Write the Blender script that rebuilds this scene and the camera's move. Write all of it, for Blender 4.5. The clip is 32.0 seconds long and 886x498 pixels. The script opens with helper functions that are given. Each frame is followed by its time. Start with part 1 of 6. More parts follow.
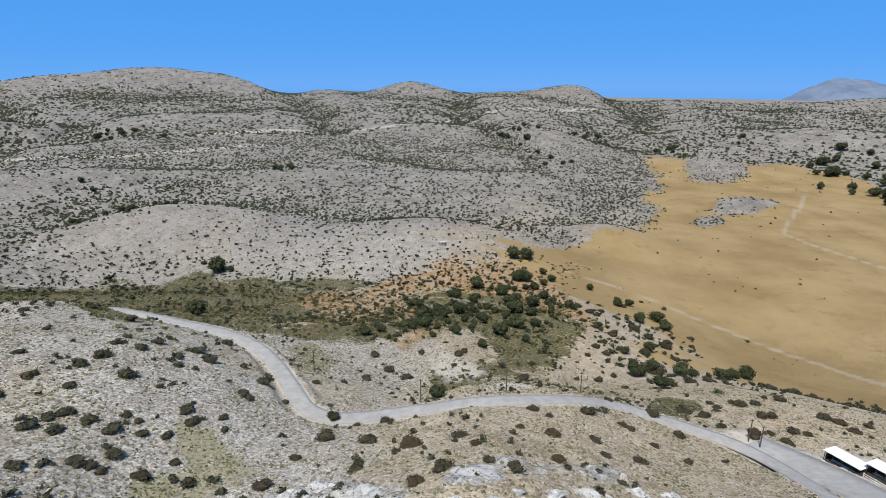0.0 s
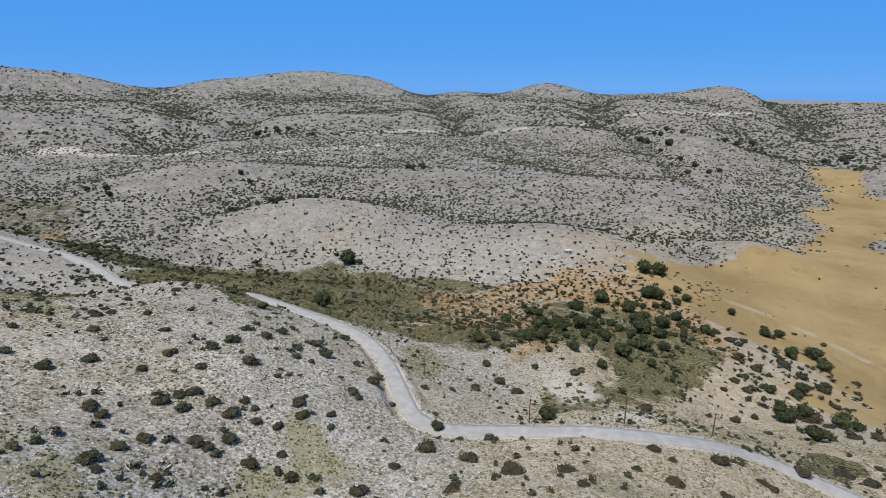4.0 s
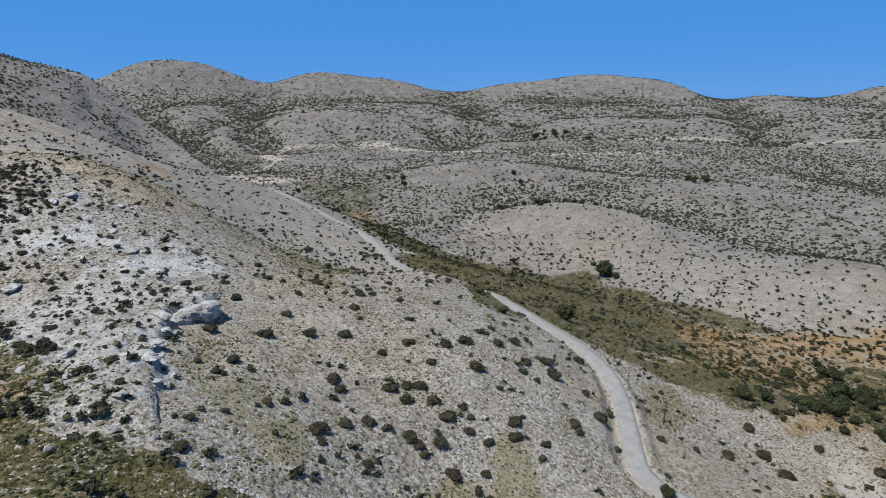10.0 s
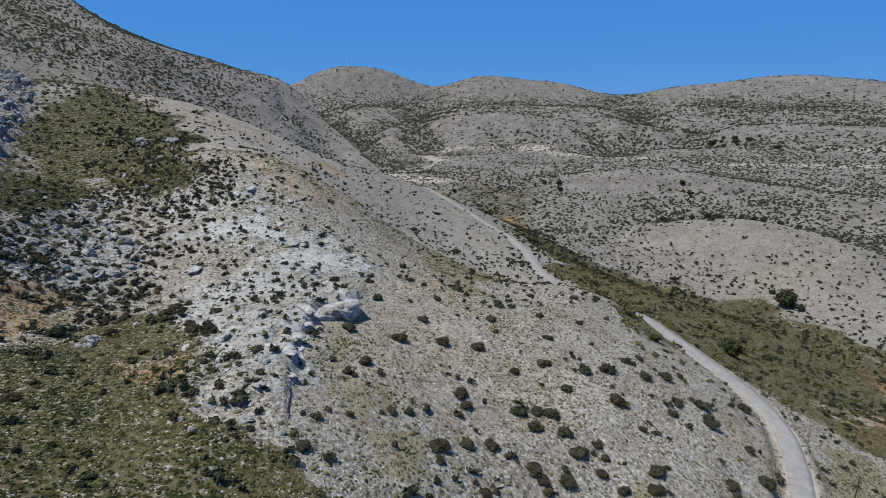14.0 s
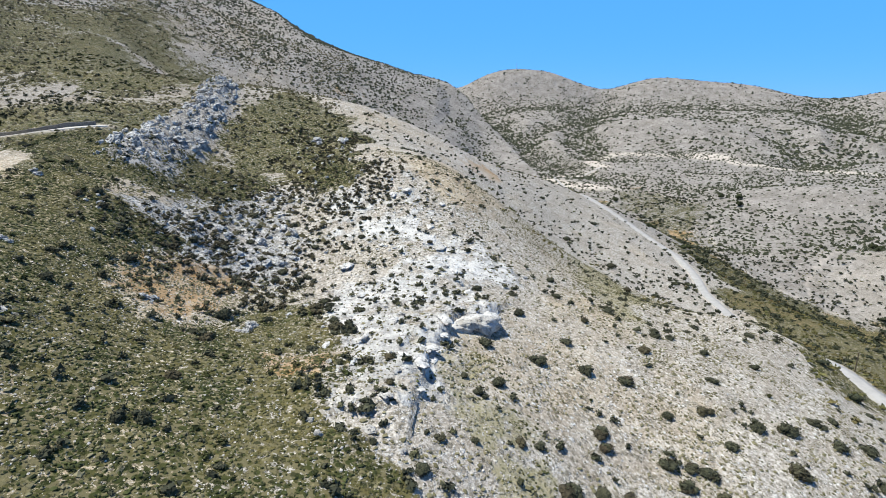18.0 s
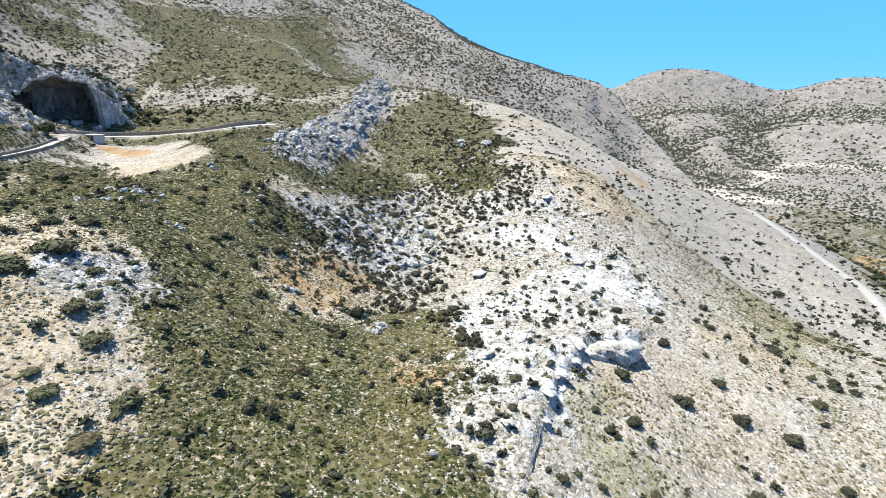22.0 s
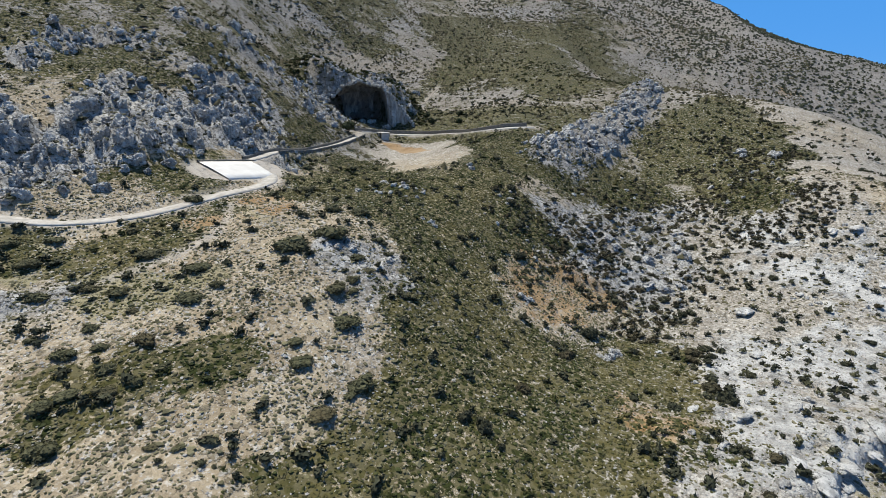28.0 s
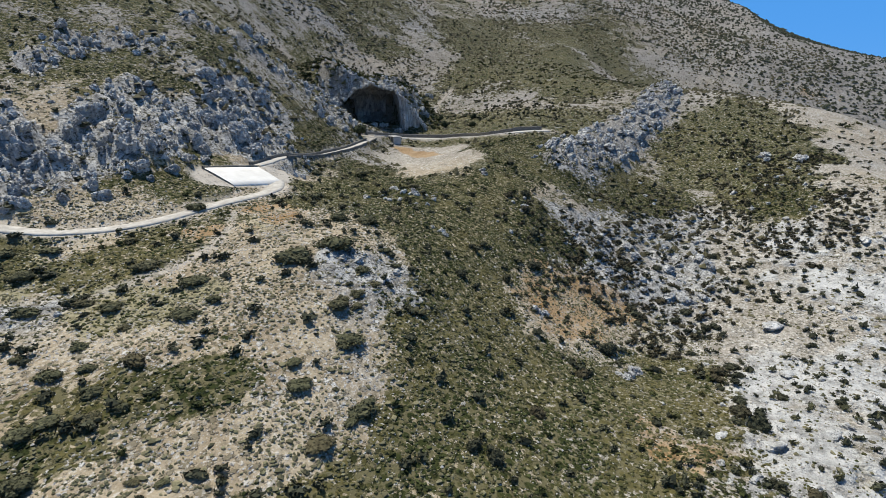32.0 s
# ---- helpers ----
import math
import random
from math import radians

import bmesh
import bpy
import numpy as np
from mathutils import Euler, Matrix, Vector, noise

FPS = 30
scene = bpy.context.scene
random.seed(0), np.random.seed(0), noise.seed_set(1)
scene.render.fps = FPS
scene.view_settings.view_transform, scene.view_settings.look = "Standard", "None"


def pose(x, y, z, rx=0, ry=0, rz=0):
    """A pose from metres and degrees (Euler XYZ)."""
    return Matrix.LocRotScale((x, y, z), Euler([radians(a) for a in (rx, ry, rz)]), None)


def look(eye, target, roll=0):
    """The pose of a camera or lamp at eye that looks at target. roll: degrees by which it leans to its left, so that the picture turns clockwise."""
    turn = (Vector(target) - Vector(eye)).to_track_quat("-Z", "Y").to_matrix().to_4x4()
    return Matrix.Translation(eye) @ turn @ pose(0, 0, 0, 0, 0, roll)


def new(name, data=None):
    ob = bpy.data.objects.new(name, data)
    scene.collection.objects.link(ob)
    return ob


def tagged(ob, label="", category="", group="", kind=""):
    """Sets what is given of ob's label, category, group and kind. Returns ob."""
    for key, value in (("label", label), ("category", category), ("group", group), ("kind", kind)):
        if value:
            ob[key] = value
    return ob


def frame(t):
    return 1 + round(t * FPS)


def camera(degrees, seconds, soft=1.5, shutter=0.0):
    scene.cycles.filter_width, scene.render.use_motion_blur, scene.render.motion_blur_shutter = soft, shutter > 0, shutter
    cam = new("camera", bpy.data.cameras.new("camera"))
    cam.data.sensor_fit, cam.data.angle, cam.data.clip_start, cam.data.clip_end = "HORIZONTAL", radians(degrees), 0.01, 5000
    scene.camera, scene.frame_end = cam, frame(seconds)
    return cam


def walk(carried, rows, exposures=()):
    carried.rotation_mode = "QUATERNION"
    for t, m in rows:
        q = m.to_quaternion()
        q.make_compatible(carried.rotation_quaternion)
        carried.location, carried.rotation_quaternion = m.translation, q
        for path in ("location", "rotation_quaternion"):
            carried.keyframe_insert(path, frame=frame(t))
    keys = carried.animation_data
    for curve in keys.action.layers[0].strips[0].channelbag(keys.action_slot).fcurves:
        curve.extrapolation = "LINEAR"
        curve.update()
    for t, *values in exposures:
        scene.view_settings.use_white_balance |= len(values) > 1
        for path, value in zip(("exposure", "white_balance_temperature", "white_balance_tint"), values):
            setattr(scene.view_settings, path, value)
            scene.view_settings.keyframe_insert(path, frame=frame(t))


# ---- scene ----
# camera: seconds, place, then yaw (to the left), pitch and roll in degrees
cam = camera(79.05, 32.0, soft=0.42)
PATH = [
    (0.0, 0.00, -0.00, 130.00, -0.00, -16.91, 0.24),
    (1.0, 0.30, 1.18, 130.05, 3.55, -16.90, 0.21),
    (2.0, 0.55, 2.32, 130.13, 6.84, -16.86, 0.18),
    (3.0, 0.73, 3.46, 130.24, 10.55, -16.81, 0.13),
    (3.5, 0.79, 4.07, 130.27, 12.10, -16.79, 0.14),
    (5.5, 0.97, 6.69, 130.38, 20.33, -16.73, 0.07),
    (6.0, 0.98, 7.35, 130.42, 22.81, -16.72, 0.04),
    (7.0, 0.98, 8.60, 130.51, 27.81, -16.66, 0.02),
    (8.0, 0.96, 9.79, 130.62, 32.76, -16.59, -0.03),
    (9.0, 0.85, 10.97, 130.71, 37.36, -16.53, -0.03),
    (10.0, 0.66, 12.08, 130.86, 42.39, -16.46, -0.08),
    (11.0, 0.35, 13.11, 131.07, 47.03, -16.39, -0.13),
    (12.0, -0.17, 14.16, 131.20, 51.09, -16.28, -0.17),
    (13.0, -0.84, 15.16, 131.23, 55.01, -16.19, -0.15),
    (13.5, -1.26, 15.64, 131.25, 57.22, -16.17, -0.16),
    (15.5, -3.24, 17.49, 131.32, 64.11, -15.96, -0.27),
    (16.0, -3.76, 17.86, 131.34, 66.34, -15.92, -0.26),
    (17.0, -4.81, 18.46, 131.41, 71.08, -15.88, -0.21),
    (18.0, -5.81, 19.00, 131.53, 75.89, -15.82, -0.10),
    (19.0, -6.78, 19.39, 131.67, 80.42, -15.75, 0.03),
    (20.0, -7.72, 19.61, 131.80, 84.66, -15.73, 0.15),
    (21.0, -8.67, 19.69, 131.91, 88.04, -15.74, 0.17),
    (22.0, -9.58, 19.73, 132.02, 90.89, -15.75, 0.15),
    (22.5, -10.00, 19.76, 132.09, 93.01, -15.77, 0.15),
    (23.0, -10.39, 19.77, 132.19, 95.43, -15.79, 0.16),
    (24.0, -11.14, 19.79, 132.36, 100.29, -15.84, 0.15),
    (25.0, -11.85, 19.81, 132.47, 104.73, -15.84, 0.17),
    (25.5, -12.16, 19.80, 132.51, 106.52, -15.83, 0.16),
    (27.5, -13.15, 19.69, 132.65, 115.02, -15.78, 0.10),
    (28.0, -13.41, 19.63, 132.69, 117.74, -15.76, 0.09),
    (28.5, -13.71, 19.58, 132.73, 119.66, -15.74, 0.07),
    (29.0, -14.04, 19.50, 132.75, 119.67, -15.71, 0.04),
    (30.0, -14.81, 19.21, 132.79, 119.55, -15.63, -0.01),
    (31.0, -15.68, 18.84, 132.82, 119.43, -15.59, -0.10),
    (32.0, -16.64, 18.44, 132.86, 119.29, -15.52, -0.15),
]
EXPOSURES = [(0, 0.1, 6130, 9), (6, -0.02, 6100, 9), (9, -0.11, 6100, 9), (13, -0.35, 6080, 9), (15.5, -0.04, 6120, 8), (17, 0.35, 6200, 7), (19, 0.7, 6250, 7), (22, 0.97, 6300, 7), (23.5, 1.05, 6300, 7), (25, 0.74, 6300, 7), (25.8, 0.5, 6300, 7), (27, 0.2, 6350, 7), (28, 0.1, 6350, 7), (32, 0.1, 6350, 7)]
walk(cam, [(t, pose(x, y, z, 90 + pitch, 0, yaw) @ pose(0, 0, 0, 0, 0, roll)) for t, x, y, z, yaw, pitch, roll in PATH], EXPOSURES)
# ---- light ----
world = bpy.data.worlds.new("world")
scene.world = world
world.use_nodes = True
SUN_ELEVATION, SUN_TURN = 67.0, 205.0
sky = world.node_tree.nodes.new("ShaderNodeTexSky")
sky.sky_type = "NISHITA"
sky.sun_disc = False
sky.sun_elevation, sky.sun_rotation = radians(SUN_ELEVATION), radians(SUN_TURN)
sky.altitude, sky.air_density, sky.dust_density, sky.ozone_density = 3000, 0.8, 0.0, 4.0
back = world.node_tree.nodes["Background"]
rich = world.node_tree.nodes.new("ShaderNodeHueSaturation")
rich.inputs["Saturation"].default_value = 0.93
world.node_tree.links.new(sky.outputs[0], rich.inputs["Color"])
# the low sky is an even azure that deepens upwards
clear = world.node_tree.nodes.new("ShaderNodeMix")
clear.data_type = "RGBA"
clear.inputs[7].default_value = (0.95, 4.5, 11.6, 1)
way = world.node_tree.nodes.new("ShaderNodeTexCoord")
split = world.node_tree.nodes.new("ShaderNodeSeparateXYZ")
lift = world.node_tree.nodes.new("ShaderNodeMapRange")
lift.interpolation_type = "SMOOTHSTEP"
for k, value in zip((1, 2, 3, 4), (0.1, 0.7, 0.8, 0.1)):
    lift.inputs[k].default_value = value
world.node_tree.links.new(way.outputs["Generated"], split.inputs[0])
world.node_tree.links.new(split.outputs["Z"], lift.inputs[0])
world.node_tree.links.new(lift.outputs[0], clear.inputs[0])
world.node_tree.links.new(rich.outputs[0], clear.inputs[6])
world.node_tree.links.new(clear.outputs[2], back.inputs[0])
back.inputs[1].default_value = 0.075
sun = new("sun", bpy.data.lights.new("sun", "SUN"))
sun.data.energy, sun.data.angle, sun.data.color = 5.0, radians(0.5), (1.0, 0.945, 0.85)
far_sun = Vector((math.sin(radians(SUN_TURN)) * math.cos(radians(SUN_ELEVATION)), math.cos(radians(SUN_TURN)) * math.cos(radians(SUN_ELEVATION)), math.sin(radians(SUN_ELEVATION))))
sun.matrix_world = look(far_sun * 300, (0, 0, 0))

# ---- materials ----


class Mat:
    """A small builder of node materials in world metres."""

    def __init__(self, name, rough=0.9, specular=0.15):
        self.m = bpy.data.materials.new(name)
        self.m.use_nodes = True
        self.t = self.m.node_tree
        self.b = self.t.nodes["Principled BSDF"]
        self.b.inputs["Roughness"].default_value = rough
        self.b.inputs["Specular IOR Level"].default_value = specular
        self.place = self.t.nodes.new("ShaderNodeNewGeometry").outputs["Position"]

    def put(self, value, socket):
        if hasattr(value, "is_output"):
            self.t.links.new(value, socket)
        elif isinstance(value, tuple) and len(value) == 3 and len(socket.default_value) == 4:
            socket.default_value = (*value, 1)
        else:
            socket.default_value = value

    def noise(self, size, detail=4.0, rough=0.6, scale=(1, 1, 1), out="Fac"):
        n = self.t.nodes.new("ShaderNodeTexNoise")
        n.inputs["Scale"].default_value = 1.0 / size
        n.inputs["Detail"].default_value, n.inputs["Roughness"].default_value = detail, rough
        place = self.place
        if scale != (1, 1, 1):
            s = self.t.nodes.new("ShaderNodeMapping")
            s.inputs["Scale"].default_value = scale
            self.put(place, s.inputs["Vector"])
            place = s.outputs[0]
        self.put(place, n.inputs["Vector"])
        return n.outputs[out]

    def cells(self, size, out="Distance", feature="F1", jitter=1.0):
        n = self.t.nodes.new("ShaderNodeTexVoronoi")
        n.feature = feature
        n.inputs["Scale"].default_value = 1.0 / size
        n.inputs["Randomness"].default_value = jitter
        self.put(self.place, n.inputs["Vector"])
        return n.outputs[out]

    def attr(self, name):
        n = self.t.nodes.new("ShaderNodeAttribute")
        n.attribute_name = name
        return n.outputs["Fac"]

    def ramp(self, value, low, high):
        n = self.t.nodes.new("ShaderNodeMapRange")
        n.interpolation_type = "SMOOTHSTEP"
        self.put(value, n.inputs[0])
        n.inputs[1].default_value, n.inputs[2].default_value = min(low, high), max(low, high)
        n.inputs[3].default_value, n.inputs[4].default_value = (0, 1) if low < high else (1, 0)
        return n.outputs[0]

    def math(self, op, a, b=0.0, clamp=False):
        n = self.t.nodes.new("ShaderNodeMath")
        n.operation, n.use_clamp = op, clamp
        self.put(a, n.inputs[0])
        self.put(b, n.inputs[1])
        return n.outputs[0]

    def mix(self, fac, a, b, kind="MIX"):
        n = self.t.nodes.new("ShaderNodeMix")
        n.data_type, n.blend_type = "RGBA", kind
        self.put(fac, n.inputs[0])
        self.put(a, n.inputs[6])
        self.put(b, n.inputs[7])
        return n.outputs[2]

    def random(self):
        return self.t.nodes.new("ShaderNodeObjectInfo").outputs["Random"]

    def island(self):
        return self.t.nodes.new("ShaderNodeNewGeometry").outputs["Random Per Island"]

    def done(self, colour, height=None, strength=0.5, depth=0.1):
        self.put(colour, self.b.inputs["Base Color"])
        if height is not None:
            n = self.t.nodes.new("ShaderNodeBump")
            n.inputs["Strength"].default_value, n.inputs["Distance"].default_value = strength, depth
            self.put(height, n.inputs["Height"])
            self.put(n.outputs[0], self.b.inputs["Normal"])
        return self.m


def ground_material():
    m = Mat("hillside_ground", 0.95, 0.1)
    big, mid, fine = m.noise(38, 5), m.noise(5.5, 6), m.noise(0.55, 5, 0.7)

    def specks(size, share, edge=0.3):
        """Some cells of a pattern, as separate spots with torn rims."""
        torn = m.t.nodes.new("ShaderNodeVectorMath")
        torn.operation = "MULTIPLY_ADD"
        m.put(m.noise(size * 0.45, 3, 0.7, out="Color"), torn.inputs[0])
        torn.inputs[1].default_value = (size * 1.1, size * 1.1, size * 1.1)
        straight = m.place
        m.put(straight, torn.inputs[2])
        m.place = torn.outputs[0]
        pick = m.ramp(m.cells(size, "Color"), 1.0 - share, 1.0 - share + 0.06)
        spot = m.math("MULTIPLY", pick, m.ramp(m.cells(size), edge + 0.16, edge))
        m.place = straight
        return spot

    stone = m.mix(m.ramp(mid, 0.35, 0.68), (0.385, 0.345, 0.295), (0.555, 0.52, 0.47))
    stone = m.mix(m.ramp(fine, 0.44, 0.62), m.mix(0.65, stone, (0.15, 0.13, 0.10)), stone)
    tan = m.mix(m.ramp(mid, 0.3, 0.7), (0.29, 0.228, 0.150), (0.43, 0.358, 0.255))
    stone = m.mix(m.ramp(m.math("ADD", m.attr("tan"), m.math("MULTIPLY", m.noise(9, 6, 0.7), 0.7)), 0.4, 0.9), stone, tan)
    # low thorny cushions
    patchy = m.ramp(m.noise(6, 4), 0.3, 0.5)
    tuft = m.math("MULTIPLY", m.math("MAXIMUM", specks(1.05, 0.5, 0.28), specks(0.62, 0.5, 0.3)), patchy)
    stone = m.mix(m.math("MULTIPLY", tuft, 0.6), stone, m.mix(fine, (0.06, 0.055, 0.034), (0.19, 0.17, 0.12)))
    # pale stones
    chips = m.math("MULTIPLY", m.math("MAXIMUM", specks(1.1, 0.45, 0.2), specks(0.6, 0.48, 0.24)), m.math("MULTIPLY", m.ramp(m.noise(4, 4), 0.40, 0.58), m.ramp(m.attr("tan"), 1.6, 0.2)))
    stone = m.mix(chips, stone, m.mix(fine, (0.52, 0.505, 0.475), (0.70, 0.68, 0.65)))
    # fine gravel
    grit = m.noise(0.42, 4, 0.8)
    stone = m.mix(m.math("MULTIPLY", m.ramp(grit, 0.47, 0.39), 0.5), stone, (0.15, 0.13, 0.09))
    stone = m.mix(m.math("MULTIPLY", m.ramp(grit, 0.54, 0.62), 0.6), stone, (0.62, 0.59, 0.545))
    # yellowish grass
    grass = m.mix(m.ramp(m.cells(0.5), 0.45, 0.2), (0.28, 0.25, 0.15), (0.12, 0.115, 0.05))
    stone = m.mix(m.math("MULTIPLY", m.ramp(m.math("ADD", m.attr("grass"), m.math("MULTIPLY", m.noise(1.6, 6, 0.7), 0.9)), 0.8, 1.05), 0.85), stone, grass)
    # bare limestone
    lime = m.mix(m.ramp(m.noise(1.6, 8, 0.7), 0.38, 0.6), (0.23, 0.226, 0.22), (0.55, 0.535, 0.51))
    lime = m.mix(m.ramp(m.noise(0.7, 8, 0.8), 0.50, 0.42), lime, (0.075, 0.072, 0.062))
    bright = m.mix(m.ramp(m.noise(2.2, 8, 0.7), 0.34, 0.55), (0.27, 0.265, 0.255), (0.56, 0.55, 0.53))
    lime = m.mix(m.ramp(m.attr("pale"), 0.2, 0.7), lime, bright)
    rocky = m.ramp(m.math("ADD", m.attr("rock"), m.math("MULTIPLY", m.noise(3.2, 5), 0.9)), 0.82, 1.02)
    col = m.mix(rocky, stone, lime)
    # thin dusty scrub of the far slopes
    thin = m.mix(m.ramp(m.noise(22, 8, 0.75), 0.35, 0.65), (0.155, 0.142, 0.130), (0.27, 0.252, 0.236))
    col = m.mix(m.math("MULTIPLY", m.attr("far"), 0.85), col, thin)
    # orange earth
    earth = m.mix(m.ramp(mid, 0.3, 0.7), (0.25, 0.155, 0.070), (0.38, 0.268, 0.155))
    soil = m.ramp(m.math("ADD", m.attr("soil"), m.math("MULTIPLY", m.noise(4, 8, 0.72), 0.9)), 0.78, 1.0)
    col = m.mix(soil, col, earth)
    # dwarf scrub carpet
    leaf = m.mix(m.noise(1.3, 5, 0.7), (0.016, 0.021, 0.007), (0.055, 0.063, 0.019))
    dry = m.mix(m.noise(0.9, 5, 0.7), (0.062, 0.056, 0.02), (0.165, 0.142, 0.06))
    leaf = m.mix(m.ramp(m.math("ADD", m.noise(11, 6, 0.65), m.math("MULTIPLY", m.attr("dry"), 0.16)), 0.51, 0.66), leaf, dry)
    leaf = m.mix(m.ramp(m.cells(0.7), 0.42, 0.6), leaf, (0.13, 0.115, 0.06))
    leaf = m.mix(m.math("MULTIPLY", specks(0.55, 0.42, 0.24), m.ramp(m.noise(2.5, 4), 0.46, 0.62)), leaf, (0.22, 0.195, 0.105))
    leaf = m.mix(m.math("MULTIPLY", specks(0.8, 0.5, 0.34), 0.8), leaf, (0.016, 0.021, 0.007))
    ragged = m.math("ADD", m.math("MULTIPLY", m.math("SUBTRACT", m.noise(7, 8, 0.7), 0.5), 1.5), m.math("MULTIPLY", m.math("SUBTRACT", m.noise(1.0, 4, 0.6), 0.5), 1.3))
    green = m.ramp(m.math("ADD", m.attr("green"), ragged), 0.4, 0.52)
    col = m.mix(m.math("MULTIPLY", green, m.ramp(m.noise(0.7, 4, 0.7), 0.37, 0.45)), col, leaf)
    # single shrubs and pale rocks of the far slopes
    distant = m.attr("far")
    col = m.mix(m.math("MULTIPLY", specks(2.6, 0.45, 0.26), m.math("MULTIPLY", distant, 0.75)), col, (0.045, 0.047, 0.028))
    col = m.mix(m.math("MULTIPLY", specks(4.1, 0.3, 0.2), m.math("MULTIPLY", distant, 0.6)), col, (0.42, 0.40, 0.37))
    # dry grass plain
    straw = m.mix(m.ramp(m.noise(60, 6, 0.6), 0.3, 0.7), (0.235, 0.165, 0.074), (0.335, 0.245, 0.122))
    straw = m.mix(m.math("MULTIPLY", m.ramp(m.noise(14, 5), 0.55, 0.75), 0.6), straw, (0.19, 0.135, 0.055))
    gold = m.ramp(m.math("ADD", m.attr("plain"), m.math("MULTIPLY", m.noise(25, 6), 0.6)), 0.55, 1.0)
    col = m.mix(gold, col, straw)
    bare = m.mix(mid, (0.40, 0.355, 0.305), (0.51, 0.465, 0.41))
    col = m.mix(m.attr("bare"), col, bare)
    h = m.math("ADD", m.math("MULTIPLY", fine, 0.35), m.math("MULTIPLY", m.noise(1.6, 8, 0.7), m.math("MULTIPLY", rocky, 1.5)))
    h = m.math("ADD", h, m.math("MULTIPLY", m.math("MAXIMUM", tuft, chips), 0.5))
    return m.done(col, h, 0.8, 0.5)


def mottled(name, dark, light, size, rough=0.85, depth=0.03, specular=0.2, detail=6.0):
    m = Mat(name, rough, specular)
    c = m.mix(m.ramp(m.noise(size, detail, 0.65), 0.3, 0.7), dark, light)
    c = m.mix(m.math("MULTIPLY", m.ramp(m.noise(size * 6, 3), 0.4, 0.7), 0.3), c, dark)
    return m.done(c, m.noise(size * 0.5, 6, 0.7), 0.6, depth)


GROUND = ground_material()
ASPHALT = mottled("sun_bleached_asphalt", (0.28, 0.27, 0.26), (0.36, 0.35, 0.335), 1.8, 0.85, 0.01)
GRAVEL = mottled("pale_gravel", (0.36, 0.33, 0.29), (0.56, 0.53, 0.48), 0.9, 0.95, 0.03)
EARTH = mottled("trodden_earth", (0.22, 0.195, 0.16), (0.36, 0.32, 0.27), 0.8, 0.95, 0.03)
CONCRETE = mottled("pale_concrete", (0.66, 0.63, 0.585), (0.78, 0.755, 0.71), 2.5, 0.85, 0.01)
# ---- shape of the land ----
CX, CY = -8.0, 10.0


def smooth(a, b, v):
    u = np.clip((v - a) / (b - a), 0, 1)
    return u * u * (3 - 2 * u)


def profile(v, knots):
    """A soft curve through (place, height) knots."""
    k = np.array(knots, float)
    fine = np.linspace(k[0, 0], k[-1, 0], 400)
    h = np.interp(fine, k[:, 0], k[:, 1])
    w = np.hanning(31)
    h = np.convolve(np.pad(h, 15, mode="edge"), w / w.sum(), "valid")
    return np.interp(v, fine, h)


def bearing(x, y):
    """Degrees to the left of +y, from the middle of the flight."""
    return np.degrees(np.arctan2(-(x - CX), y - CY))


CAVE = (-166.0, -93.0, 123.6)


def cave_axes(x, y):
    """Across the cave mouth and inwards from it."""
    dx, dy = x - CAVE[0], y - CAVE[1]
    return 0.6 * dx - 0.8 * dy, -0.8 * dx - 0.6 * dy


def base_height(x, y):
    r = np.hypot(x - CX, y - CY)
    b = bearing(x, y)
    ramp = profile(y + 0.55 * np.clip(x - 5, 0, 90), [(-400, 300), (-160, 175), (-100, 142), (-30, 112), (60, 94), (130, 60), (200, 42), (330, 8), (500, 6)])
    bowl = profile(r, [(0, 4), (420, 6), (560, 22), (900, 40), (1250, 62), (1800, 98), (2200, 92), (3000, 80), (4800, 50)])
    plain = profile(r, [(0, 5), (800, 5), (1000, 14), (1500, 50), (2000, 88), (2600, 70), (3400, 55), (4800, 40)])
    far = bowl + (plain - bowl) * smooth(2, -9, b)
    behind = smooth(72, 105, b) + smooth(-60, -110, b)
    far = far + (ramp - far) * np.clip(behind, 0, 1)
    z = ramp + (far - ramp) * smooth(230, 430, r)
    z = z + 0.2 * np.clip(r - 230, 0, 1100) * smooth(74, 112, b)
    u, s = cave_axes(x, y)
    # the bluff over the cave
    z = z + 13 * smooth(0.5, 4.5 + 1.3 * np.clip(np.abs(u) - 8, 0, 40), s) * smooth(70, 18, s) * smooth(30, 11, np.abs(u))
    # a hump of the spur that hides the road behind it
    z = z + 4.5 * np.exp(-((x + 93) ** 2 + (y - 113) ** 2) / (2 * 11.0 ** 2))
    return z


RELIEF = []


def relief(radius, spread, first, step, *heights, into=RELIEF):
    """Swells and hollows on a ring round the flight: distance, spread, first bearing, step, heights."""
    for i, h in enumerate(heights):
        b = radians(first + step * i)
        into.append((CX - radius * math.sin(b), CY + radius * math.cos(b), spread, h))


